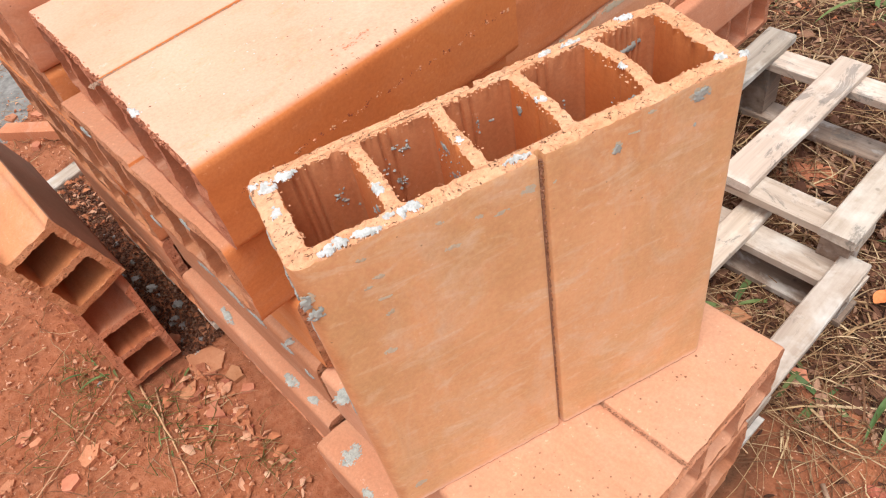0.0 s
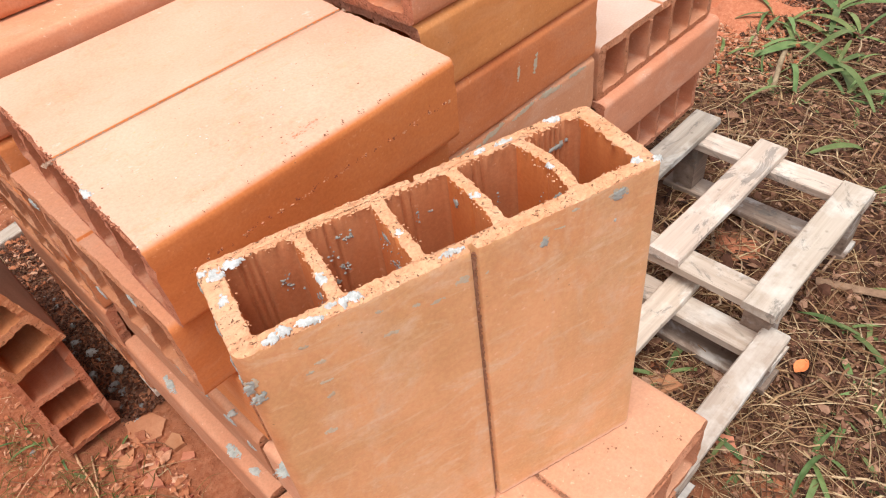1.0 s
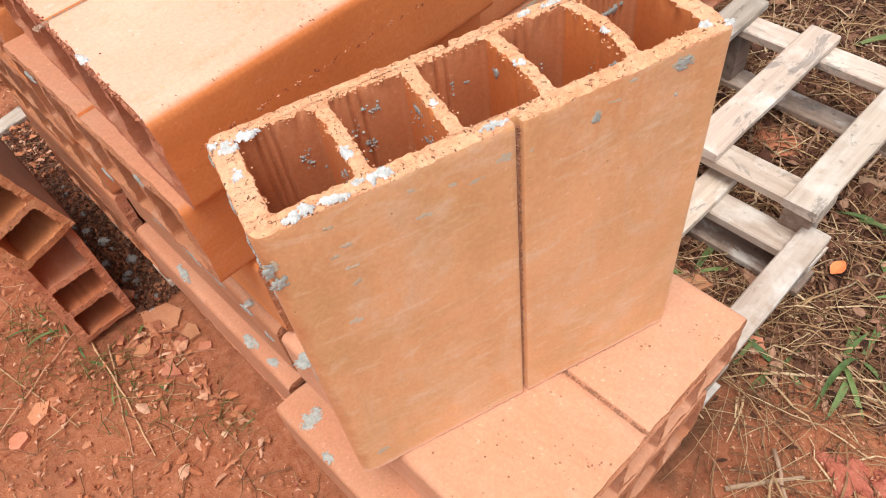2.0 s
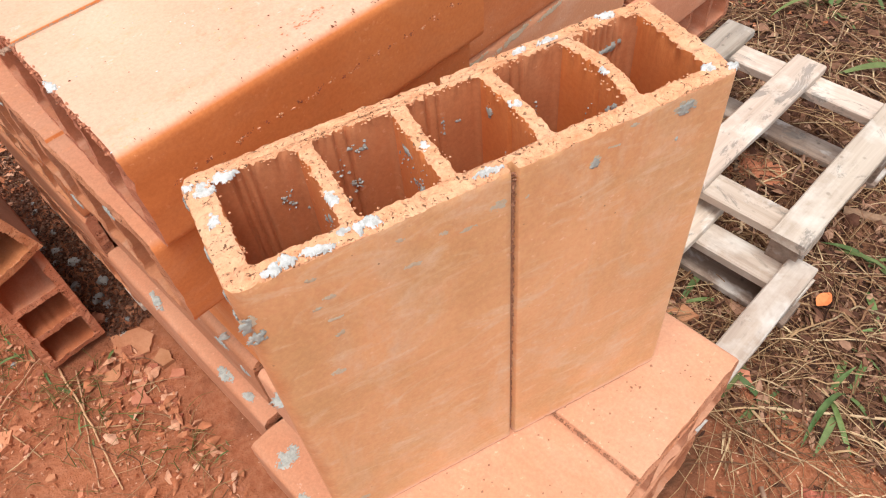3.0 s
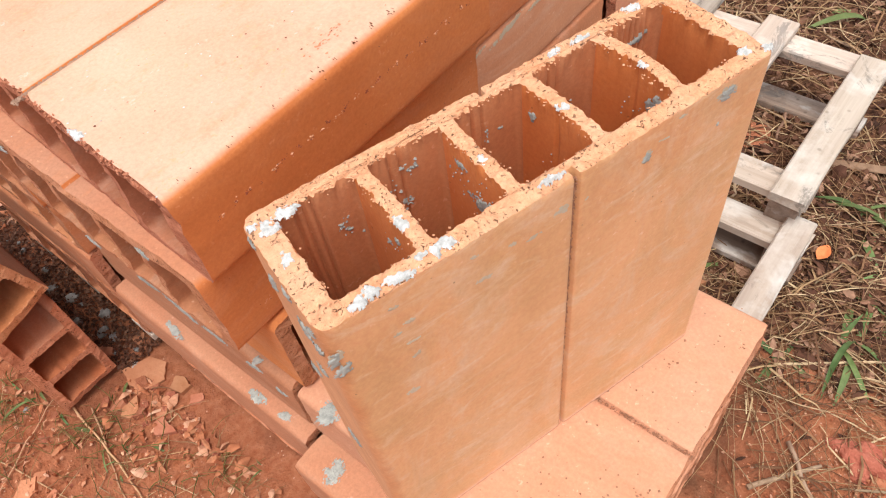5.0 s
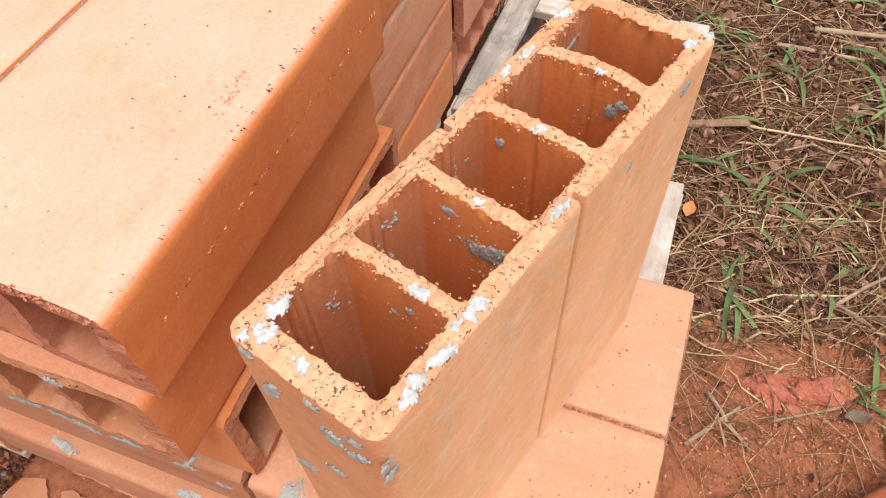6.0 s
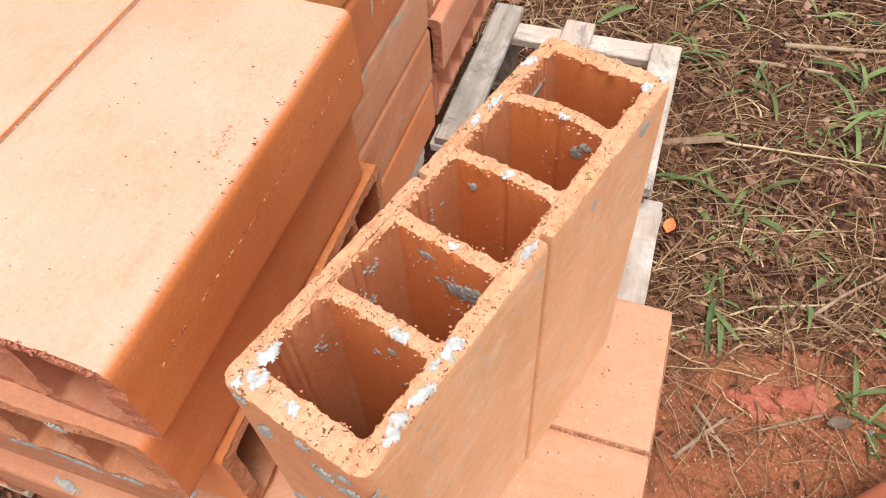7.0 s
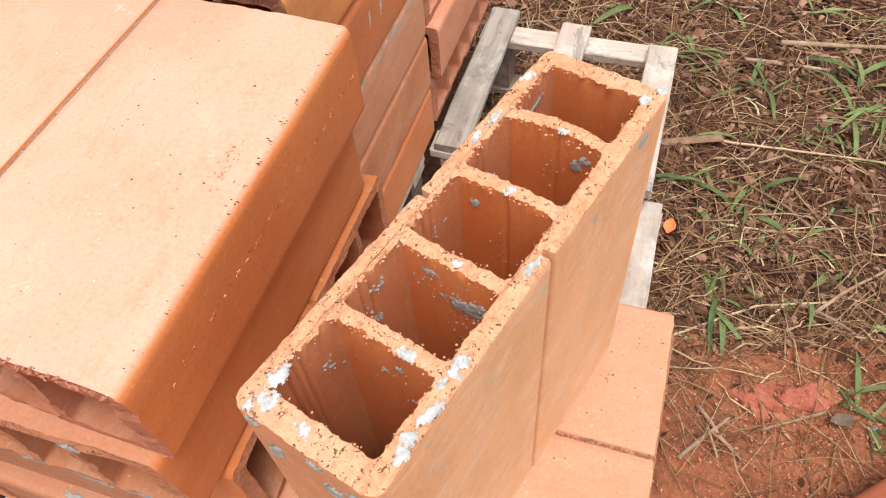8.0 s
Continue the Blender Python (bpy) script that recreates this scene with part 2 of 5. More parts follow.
def ground_material():
    """Red earth that gives way to dark leaf mould."""
    m = Nodes("red_earth", 0.95, 0.15)
    m.coord = m.n.new("ShaderNodeNewGeometry").outputs["Position"]
    vec = m.coord
    big = m.noise(2.2, 6, 0.6, vec)
    red = m.mix(m.ramp(big, (0.35, 0.0), (0.65, 1.0)), (0.27, 0.08, 0.034), (0.40, 0.145, 0.07))
    crumbs = m.noise(70, 5, 0.7, vec)
    red = m.mix(m.ramp(crumbs, (0.35, 0.0), (0.7, 0.8)), red, (0.46, 0.19, 0.105))
    red = m.mix(m.ramp(m.noise(5.5, 6, 0.7, vec, 0.4), (0.47, 0.0), (0.62, 0.6)), red, (0.19, 0.068, 0.036))
    grit = m.ramp(m.spots(120, vec), (0.10, 1.0), (0.2, 0.0))
    grit = m.math("MULTIPLY", grit, m.ramp(m.noise(40, 2, 0.5, vec), (0.52, 0.0), (0.6, 1.0)))
    red = m.mix(m.math("MULTIPLY", grit, 0.8), red, (0.62, 0.38, 0.27))
    mould = m.mix(m.ramp(m.noise(35, 6, 0.7, vec), (0.3, 0.0), (0.7, 1.0)), (0.07, 0.032, 0.018), (0.22, 0.10, 0.055))
    sep = m.n.new("ShaderNodeSeparateXYZ")
    m.l.new(vec, sep.inputs[0])
    reach = m.math("ADD", m.math("ADD", m.math("MULTIPLY", sep.outputs[0], 1.2), m.math("MULTIPLY", sep.outputs[1], 0.15)),
                   m.math("MULTIPLY", m.math("SUBTRACT", m.noise(3.5, 5, 0.65, vec), 0.5), 1.6))
    # bare red earth in front of the slab
    away = m.n.new("ShaderNodeVectorMath")
    away.operation = "DISTANCE"
    m.l.new(vec, away.inputs[0])
    away.inputs[1].default_value = (0.66, -0.28, 0.0)
    reach = m.math("SUBTRACT", reach, m.ramp(away.outputs["Value"], (0.09, 0.7), (0.24, 0.0)))
    col = m.mix(m.ramp(reach, (0.62, 0.0), (0.86, 1.0)), red, mould)
    m.bump(crumbs, 0.006, 0.9).bump(m.noise(18, 4, 0.6, vec), 0.015, 0.7).bump(m.noise(300, 3, 0.6, vec), 0.002, 0.8)
    return m.done(col)


def plain_material(name, a, b, scale=30, rough=0.85, val=0.2, hue=0.015, bump=0.001):
    m = Nodes(name, rough, 0.2)
    g = m.noise(scale, 5, 0.65)
    col = m.mix(m.ramp(g, (0.3, 0.0), (0.7, 1.0)), a, b)
    m.bump(m.noise(scale * 4, 3), bump, 0.7)
    return m.done(m.vary(col, hue, val))


def island_material(name, stops, rough=0.85):
    """For joined litter: each piece takes its own tint."""
    m = Nodes(name, rough, 0.2)
    isl = m.n.new("ShaderNodeNewGeometry").outputs["Random Per Island"]
    col = m.ramp(isl, *stops)
    col = m.mix(0.5, col, m.ramp(m.noise(90, 4), (0.3, 0.25), (0.7, 0.75)), "OVERLAY")
    return m.done(col)


MORTAR, LIME = mortar_material(), lime_material()
FILM = plain_material("mortar_film", (0.57, 0.42, 0.28), (0.55, 0.52, 0.42), 160, 0.95, 0.08, 0.0)
GROOVE_DUST = plain_material("groove_dust", (0.36, 0.22, 0.15), (0.50, 0.33, 0.24), 200, 0.95, 0.0, 0.0)
DUST_GRIT = plain_material("clay_grit", (0.30, 0.14, 0.08), (0.46, 0.25, 0.16), 200, 0.95, 0.0, 0.0)
WOOD = wood_material("weathered_pallet_wood", (0.44, 0.345, 0.275), (0.62, 0.525, 0.445), (0.74, 0.69, 0.63))
WOOD_GREY = wood_material("stained_pallet_wood", (0.30, 0.25, 0.20), (0.50, 0.44, 0.38), (0.24, 0.22, 0.20))
WOOD_DARK = wood_material("dark_pallet_wood", (0.20, 0.14, 0.105), (0.36, 0.27, 0.21), (0.45, 0.37, 0.31))
GROUND = ground_material()
BLADE = plain_material("grass_leaf", (0.075, 0.115, 0.032), (0.20, 0.25, 0.095), 25, 0.55, 0.3, 0.03)
STRAW = island_material("dry_straw", ((0.0, (0.13, 0.062, 0.034)), (0.45, (0.27, 0.145, 0.075)), (0.75, (0.44, 0.29, 0.155)), (0.92, (0.64, 0.48, 0.29)), (1.0, (0.20, 0.10, 0.05))))
LITTER = island_material("leaf_litter", ((0.0, (0.035, 0.016, 0.010)), (0.4, (0.095, 0.040, 0.024)), (0.75, (0.21, 0.10, 0.06)), (1.0, (0.40, 0.23, 0.15))))
WEED = island_material("wispy_weed", ((0.0, (0.06, 0.085, 0.02)), (0.35, (0.12, 0.13, 0.035)), (0.65, (0.24, 0.14, 0.06)), (1.0, (0.36, 0.23, 0.11))))
CRUMB = island_material("earth_crumbs", ((0.0, (0.33, 0.10, 0.045)), (0.6, (0.50, 0.20, 0.10)), (1.0, (0.62, 0.36, 0.24))))
SHARD = plain_material("broken_clay", (0.42, 0.155, 0.08), (0.57, 0.26, 0.15), 26, 0.9, 0.17, 0.008, 0.003)
MUD = plain_material("dry_red_mud", (0.30, 0.09, 0.05), (0.42, 0.16, 0.095), 60, 0.95, 0.12, 0.006, 0.006)
STICK = plain_material("dry_twig", (0.26, 0.16, 0.10), (0.50, 0.36, 0.24), 40, 0.9, 0.2)
LEAF_ORANGE = plain_material("fallen_leaf", (0.62, 0.20, 0.05), (0.80, 0.34, 0.12), 40, 0.7, 0.1)
LEAF_GREY = plain_material("withered_leaf", (0.10, 0.065, 0.05), (0.20, 0.14, 0.11), 40, 0.8, 0.1)
PEBBLE = plain_material("grey_rubble", (0.17, 0.155, 0.145), (0.38, 0.36, 0.34), 40, 0.9, 0.2)

# ---- plan ----
ANGLE = radians(17.0)
STACK_U = Vector((math.cos(ANGLE), math.sin(ANGLE), 0))
STACK_V = Vector((-math.sin(ANGLE), math.cos(ANGLE), 0))
STACK_O = Vector((-0.033, 0.186, 0))
UP = Vector((0, 0, 1))


def spot(u, v, z=0.0):
    """A place in the stack's own directions."""
    return STACK_O + u * STACK_U + v * STACK_V + z * UP


def axes(x, y, z, origin):
    m = Matrix((x, y, z)).transposed().to_4x4()
    m.translation = origin
    return m


def mesh_from(name, bm, *mats):
    me = bpy.data.meshes.new(name)
    bm.to_mesh(me)
    bm.free()
    for mt in mats:
        me.materials.append(mt)
    return me


def part(name, bm, mats, parent, label=""):
    ob = new(name, mesh_from(name, bm, *(mats if isinstance(mats, (list, tuple)) else [mats])))
    ob.parent = parent
    return tagged(ob, label)


# ---- hollow clay blocks ----
def rounded(x0, y0, x1, y1, r, step, notch=None):
    """A closed run of points round a rectangle with rounded corners. notch: (half width, depth, sides) of a groove in the long faces."""
    pts = []
    corners = (((x1 - r, y0 + r), -90), ((x1 - r, y1 - r), 0), ((x0 + r, y1 - r), 90), ((x0 + r, y0 + r), 180))
    ends = []
    for (cx, cy), a in corners:
        n = 5 if r > 0.006 else 3
        ends.append([(cx + r * math.cos(radians(a + 90 * i / n)), cy + r * math.sin(radians(a + 90 * i / n))) for i in range(n + 1)])
    for k in range(4):
        arc, nxt = ends[k - 1] if k else ends[3], ends[k]
        a, b = arc[-1], nxt[0]
        if k == 0:
            a = ends[3][-1]
        line = []
        length = math.dist(a, b)
        if notch and k in (0, 2):
            hw, depth = notch[:2]
            mid = notch[2] if len(notch) > 2 else (x0 + x1) / 2
            s = 1 if k == 0 else -1
            yy = a[1]
            inner = yy + depth * s
            stops = [(mid - s * hw * 1.25, yy), (mid - s * hw, yy + 0.15 * depth * s), (mid - s * hw * 0.8, inner), (mid + s * hw * 0.8, inner), (mid + s * hw, yy + 0.15 * depth * s), (mid + s * hw * 1.25, yy)]
            half = max(1, round(length / 2 / step))
            for i in range(1, half):
                line.append((a[0] + (stops[0][0] - a[0]) * i / half, yy))
            line += stops
            for i in range(1, half):
                line.append((stops[-1][0] + (b[0] - stops[-1][0]) * i / half, yy))
        else:
            n = max(1, round(length / step))
            for i in range(1, n):
                line.append((a[0] + (b[0] - a[0]) * i / n, a[1] + (b[1] - a[1]) * i / n))
        pts += line + nxt
    return pts


def scored(pts, x0, x1, y, sign, places, depth=0.0034, width=0.0021):
    """Small drawn lines on a cell's wall at the given x places."""
    out = []
    for x, yy in pts:
        d = 0
        if abs(yy - y) < 0.001 and x0 < x < x1:
            for p in places:
                d = max(d, depth * max(0.0, 1 - abs(x - p) / width))
        out.append((x, yy + sign * d))
    return out


def drawn(name, loops, length, rng, fine=False, chip=0.002, mats=(CLAY, CLAY_CUT)):
    """Draws an outline (the first loop) with its holes (the others) along z; the ends are torn and capped."""
    bm = bmesh.new()
    if fine:
        rings = [0.0, 0.004, 0.012, 0.03, length * 0.2, length * 0.5, length * 0.8, length - 0.05, length - 0.02, length - 0.01, length - 0.004, length]
    else:
        rings = [0.0, 0.006, length * 0.33, length * 0.67, length - 0.006, length]
    ends = {0: [], len(rings) - 1: []}
    seed = rng.uniform(0, 90)
    for li, pts in enumerate(loops):
        prev = None
        cx, cy = sum(p[0] for p in pts) / len(pts), sum(p[1] for p in pts) / len(pts)
        for ri, z in enumerate(rings):
            near = min(z, length - z)
            amp = chip * max(0.0, 1 - near / 0.02)
            row = []
            for x, y in pts:
                n1 = noise.noise(Vector((x * 130 + seed, y * 130, z * 60 + li)))
                n2 = noise.noise(Vector((x * 420 + seed, y * 420, z * 200 + li * 3)))
                wav = noise.noise(Vector((x * 6 + seed, y * 6, z * 5))) * (0.0003 if fine else 0.0012)
                k = amp * (0.7 * n1 + 0.6 * n2)
                if li and fine:
                    k -= 0.0011 * max(0.0, 1 - near / 0.010) * max(0.0, noise.noise(Vector((x * 190 + seed, y * 190, li * 7))) + 0.15)
                if li == 0:
                    k = -abs(k) * 1.1 if near < 0.003 else k * 0.35
                dx, dy = x - cx, y - cy
                d = math.hypot(dx, dy) or 1
                px, py = x + dx / d * k, y + dy / d * k + wav
                pz = z
                if near < 1e-6:
                    pz = z + (1 if z > length / 2 else -1) * (chip * 0.7 * n2 - (0.0015 if li == 0 else 0))
                    if not fine:
                        pz += (1 if z > length / 2 else -1) * chip * (0.7 * noise.noise(Vector((x * 40 + seed, y * 40, 5))) - 0.3)
                row.append(bm.verts.new((px, py, pz)))
            if prev:
                for i in range(len(row)):
                    j = (i + 1) % len(row)
                    q = (prev[i], prev[j], row[j], row[i])
                    f = bm.faces.new(q if li == 0 else q[::-1])
                    f.smooth = True
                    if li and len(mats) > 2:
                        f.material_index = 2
            if ri in ends:
                es = []
                for i in range(len(row)):
                    e = bm.edges.get((row[i], row[(i + 1) % len(row)])) or bm.edges.new((row[i], row[(i + 1) % len(row)]))
                    e.smooth = False
                    es.append(e)
                ends[ri] += es
            prev = row
    for ri, es in ends.items():
        got = bmesh.ops.triangle_fill(bm, use_beauty=True, use_dissolve=False, edges=es, normal=(0, 0, 1 if ri else -1))
        for f in got["geom"]:
            if isinstance(f, bmesh.types.BMFace):
                f.material_index = 1
                f.smooth = False
                f.normal_update()
                if f.normal.z * (1 if ri else -1) < 0:
                    f.normal_flip()
    if fine:
        for turn in range(3):
            inner = [e for e in bm.edges if len(e.link_faces) == 2 and all(f.material_index == 1 for f in e.link_faces) and e.calc_length() > 0.0035]
            bmesh.ops.subdivide_edges(bm, edges=inner, cuts=1, use_grid_fill=True)
        bmesh.ops.triangulate(bm, faces=[f for f in bm.faces if f.material_index == 1])
        for v in bm.verts:
            if v.link_faces and all(f.material_index == 1 for f in v.link_faces):
                n = noise.noise(Vector((v.co.x * 170, v.co.y * 170, seed))) + 0.7 * noise.noise(Vector((v.co.x * 420, v.co.y * 420, seed)))
                v.co.z += (1 if v.co.z > length / 2 else -1) * (0.0013 * n + 0.0006)
        for f in bm.faces:
            if f.material_index == 1:
                f.smooth = True
    return mesh_from(name, bm, *mats)


def block_mesh(name, width, thick, length, rng, step=0.014, cells=5, shell=0.0135, rib=0.010, fine=False, mats=(CLAY, CLAY_CUT), radius=0.011, chip=0.0022, groove=None):
    """A hollow clay block: width along x, thickness along y, drawn along z; five cells, a groove down both broad faces, torn ends."""
    loops = [rounded(0, 0, width, thick, radius, step, (0.0030, 0.0090 if fine else 0.0065, groove or width / 2))]
    side = shell * 1.3
    cw = (width - 2 * side - (cells - 1) * rib) / cells
    for c in range(cells):
        x0 = side + c * (cw + rib)
        cr = 0.0042 if fine else 0.005
        pts = rounded(x0, shell, x0 + cw, thick - shell, cr, step * (0.22 if fine else 0.6))
        mid = x0 + cw * 0.36
        if fine and c < cells - 1:
            pts = scored(pts, x0 + cr, x0 + cw - cr, thick - shell, 1, (mid - 0.007, mid, mid + 0.007) if c == 0 else (mid - 0.0045, mid + 0.0045))
        elif fine:
            pts = scored(pts, x0 + cr, x0 + cw - cr, thick - shell, 1, [x0 + 0.012 + 0.006 * k for k in range(7)])
        if fine and c in (2, 3):
            pts = [(x + 0.0026 * max(0.0, 1 - abs(y - 0.056) / 0.0035) if abs(x - x0 - cw) < 5e-4 else x, y) for x, y in pts]
        if fine:
            # the ribs are not quite straight; the last one bows out
            for rib_at, bow in ((c - 1, x0), (c, x0 + cw)):
                if 0 <= rib_at < cells - 1:
                    swell = (0.0012, -0.0010, 0.0022, 0.0068)[rib_at]
                    pts = [(x + swell * max(0.0, 1 - ((y - 0.053) / 0.040) ** 2) * max(0.0, 1 - abs(x - bow) / 0.02), y) for x, y in pts]
        loops.append(pts)
    return drawn(name, loops, length, rng, fine, chip, mats)


def broken_mesh(name, length, left, right, rng, mats, shell=0.015, thick=0.107, pitch=0.072):
    """A block on its side edge, split across: two whole cells and the stumps of a third. x: thickness, y: height."""
    floor = 2 * pitch + shell
    raw = [(0, 0), (thick, 0), (thick, right), (thick - shell, right - 0.008), (thick - shell, floor), (shell, floor), (shell, left - 0.012), (0, left)]
    pts = []
    for a, c in zip(raw, raw[1:] + raw[:1]):
        n = max(1, round(math.dist(a, c) / 0.012))
        pts += [(a[0] + (c[0] - a[0]) * i / n, a[1] + (c[1] - a[1]) * i / n) for i in range(n)]
    loops = [pts]
    for k in range(2):
        y0 = shell + k * pitch
        hole = rounded(shell, y0, thick - shell, y0 + pitch - shell * 0.8, 0.004, 0.0028)
        loops.append([(x + (0.0022 if abs(x - thick + shell) < 1e-4 and int(y / 0.0028) % 2 else 0), y) for x, y in hole])
    return drawn(name, loops, length, rng, False, 0.0035, mats)


rng = random.Random(7)
MESHES = {}


def block_kind(width, thick, length, mats, variant):
    key = (width, thick, length, mats[0].name, variant)
    if key not in MESHES:
        MESHES[key] = block_mesh("hollow_block", width, thick, length, rng, mats=mats, step=0.011, chip=0.0027)
    return MESHES[key]


def laid(along, u, v, top, width=0.40, thick=0.112, length=0.40, mats=(CLAY, CLAY_CUT), variant=0, turn=0.0, label="", lean=0.0):
    """A block lying flat, drawn along u or v, with its least u and v and its upper face's height."""
    ob = new("hollow_block", block_kind(width, thick, length, mats, variant))
    if along == "u":
        m = axes(STACK_V, UP, STACK_U, Vector((0, 0, 0)))
        base = spot(u, v, top - thick)
    else:
        m = axes(STACK_U, -UP, STACK_V, Vector((0, 0, 0)))
        base = spot(u, v, top)
    ob.matrix_world = Matrix.Translation(base) @ Matrix.Rotation(radians(turn), 4, "Z") @ Matrix.Rotation(radians(lean), 4, STACK_U) @ m
    return tagged(ob, label or "orange fired-clay hollow block laid flat in the stack", "clay block", "blocks of the stack")


# the block that stands on end on the stack's low front part
STAND_BASE = 0.338
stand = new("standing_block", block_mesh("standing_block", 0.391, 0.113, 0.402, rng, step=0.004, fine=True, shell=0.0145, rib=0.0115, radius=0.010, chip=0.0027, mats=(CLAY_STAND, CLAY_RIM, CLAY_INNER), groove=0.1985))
stand.data.materials.append(CLAY_RIB_LIT)
# ribs between the cells: more orange clay, with their brighter light painted in
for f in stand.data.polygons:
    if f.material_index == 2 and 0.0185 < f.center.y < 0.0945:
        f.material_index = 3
for v in stand.data.vertices:
    # fired a little out of true: the far foot stands forward
    v.co.y -= 0.006 * v.co.x / 0.391 * (1 - v.co.z / 0.402)
stand.matrix_world = pose(0.0035, -0.002, STAND_BASE)
tagged(stand, "tan-orange hollow clay block standing on end, spattered with mortar", "clay block")

# low front part of the stack
ROW2 = -0.004
DEEP, TOP, PLAIN, PINK = (CLAY_DEEP, CLAY_CUT, CLAY_DULL_SHADE), (CLAY_PALE, CLAY_CUT, CLAY_DULL_SHADE), (CLAY, CLAY_CUT), (CLAY_PINK, CLAY_CUT)
AMBER, PEACH, DULL = (CLAY_AMBER, CLAY_CUT), (CLAY_SLAB, CLAY_CUT), (CLAY_DULL_SHADE, CLAY_CUT)
slab = laid("v", 0.020, -0.382, 0.337, 0.399, 0.108, 0.405, variant=1, mats=PEACH, label="peach-orange grooved clay block lying flat under the standing block")
ledge = laid("v", 0.019, 0.0265, 0.343, 0.39, 0.110, 0.434, variant=2, mats=(CLAY_LEDGE, CLAY_CUT))
foot = laid("v", -0.032, -0.385, 0.229, 0.40, 0.110, 0.400, variant=3, mats=(CLAY_LEDGE, CLAY_CUT))
step = laid("v", -0.003, 0.020, 0.233, 0.40, 0.114, 0.425, variant=4, mats=(CLAY_LEDGE, CLAY_CUT))
laid("u", -0.012, -0.372, 0.119, 0.38, 0.117, 0.40, variant=5)
laid("u", 0.008, 0.022, 0.119, 0.40, 0.117, 0.40, variant=6)
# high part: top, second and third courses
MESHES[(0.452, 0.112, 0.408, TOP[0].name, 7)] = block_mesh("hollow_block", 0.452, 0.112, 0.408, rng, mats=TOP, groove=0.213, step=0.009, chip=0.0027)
crown = laid("u", 0.000, 0.000, 0.716, 0.452, 0.112, 0.408, mats=TOP, variant=7, label="dusty grooved clay block on top of the stack, lit top painted paler")
crown.data.transform(Matrix(((1, 0, 0, 0), (0, 1, 0, 0), (0.045, 0, 1, 0), (0, 0, 0, 1))))
second = laid("u", -0.010, 0.016, 0.604, 0.42, 0.122, 0.41, mats=(CLAY_DUSTY_LIT, CLAY_CUT, CLAY_DULL_SHADE), variant=8)
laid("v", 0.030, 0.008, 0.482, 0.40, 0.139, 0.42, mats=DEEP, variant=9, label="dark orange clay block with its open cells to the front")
# second row behind
for k, (top, along, u) in enumerate(((0.742, "u", ROW2), (0.630, "u", ROW2 + 0.002), (0.518, "u", ROW2), (0.406, "u", 0.002), (0.294, "v", 0.0), (0.182, "u", -0.002))):
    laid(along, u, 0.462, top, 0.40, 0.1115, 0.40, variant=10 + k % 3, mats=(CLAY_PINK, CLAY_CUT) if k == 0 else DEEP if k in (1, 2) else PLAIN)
laid("u", 0.02, 0.54, 0.854, 0.40, 0.1115, 0.40, variant=11, label="orange clay block set back on top of the stack")
# column beside it, one course higher
for k, (top, mats) in enumerate(((0.830, PLAIN), (0.718, AMBER), (0.607, DEEP), (0.499, PINK), (0.389, PLAIN), (0.278, DEEP))):
    column = laid("u", 0.425 if k in (0, 4) else 0.431, 0.084, top, 0.36 if k else 0.40, 0.1105, 0.40 if k in (0, 4) else 0.392, variant=20 + k % 3, mats=mats)
COLUMN_EDGE = [(0.47, 0.4915, 0.030, 0.0035), (0.55, 0.490, 0.034, 0.005), (0.63, 0.491, 0.030, 0.004), (0.70, 0.490, 0.026, 0.006), (0.77, 0.491, 0.022, 0.004), (0.66, 0.560, 0.004, 0.016), (0.62, 0.565, 0.003, 0.012)]
for k, top in enumerate((0.83, 0.718, 0.607, 0.499, 0.389, 0.278)):
    laid("u", 0.43, 0.50, top, 0.40, 0.1105, 0.40, variant=20 + k % 3)
# end column with open cells to the front
laid("v", 0.842, 0.088, 0.500, 0.40, 0.109, 0.40, variant=30, mats=(CLAY_WHITISH, CLAY_CUT), label="dusty pink clay block with its open cells to the front")
laid("u", 0.840, 0.070, 0.391, 0.40, 0.110, 0.415, variant=31, mats=PINK)
laid("v", 0.842, 0.088, 0.281, 0.40, 0.110, 0.40, variant=32, mats=PINK, label="dusty pink clay block with its open cells to the front")

# two broken blocks on their side edges beside the stack
low = new("broken_block", broken_mesh("broken_block", 0.43, 0.238, 0.212, rng, (CLAY, CLAY_BREAK, CLAY_RIBBED_SHADE)))
low.matrix_world = axes(STACK_U, UP, -STACK_V, spot(-0.178, 0.945, 0.004))
tagged(low, "broken orange hollow clay block lying on its edge on the earth", "clay block")
high = new("broken_block", broken_mesh("broken_block", 0.45, 0.185, 0.168, rng, (CLAY, CLAY_BREAK, CLAY_RIBBED_SHADE, CLAY_DAMP)))
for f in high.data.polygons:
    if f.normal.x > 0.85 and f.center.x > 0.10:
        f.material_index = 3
high.matrix_world = Matrix.Translation(spot(-0.166, 0.95, 0.232)) @ Matrix.Rotation(radians(-15), 4, STACK_V) @ axes(STACK_U, UP, -STACK_V, Vector((0, 0, 0)))
tagged(high, "damp brown broken hollow clay block tilted on another", "clay block")
# a block lying on the earth in front of the slab
edge = new("hollow_block", block_kind(0.40, 0.10, 0.40, (CLAY_DARK, CLAY_CUT), 40))
along = Vector((-math.cos(radians(29)), math.sin(radians(29)), 0))
edge.matrix_world = axes(UP.cross(along), UP, along, Vector((0.66, -0.456, 0.0)))
tagged(edge, "dark red-brown clay block lying on the red earth", "clay block")


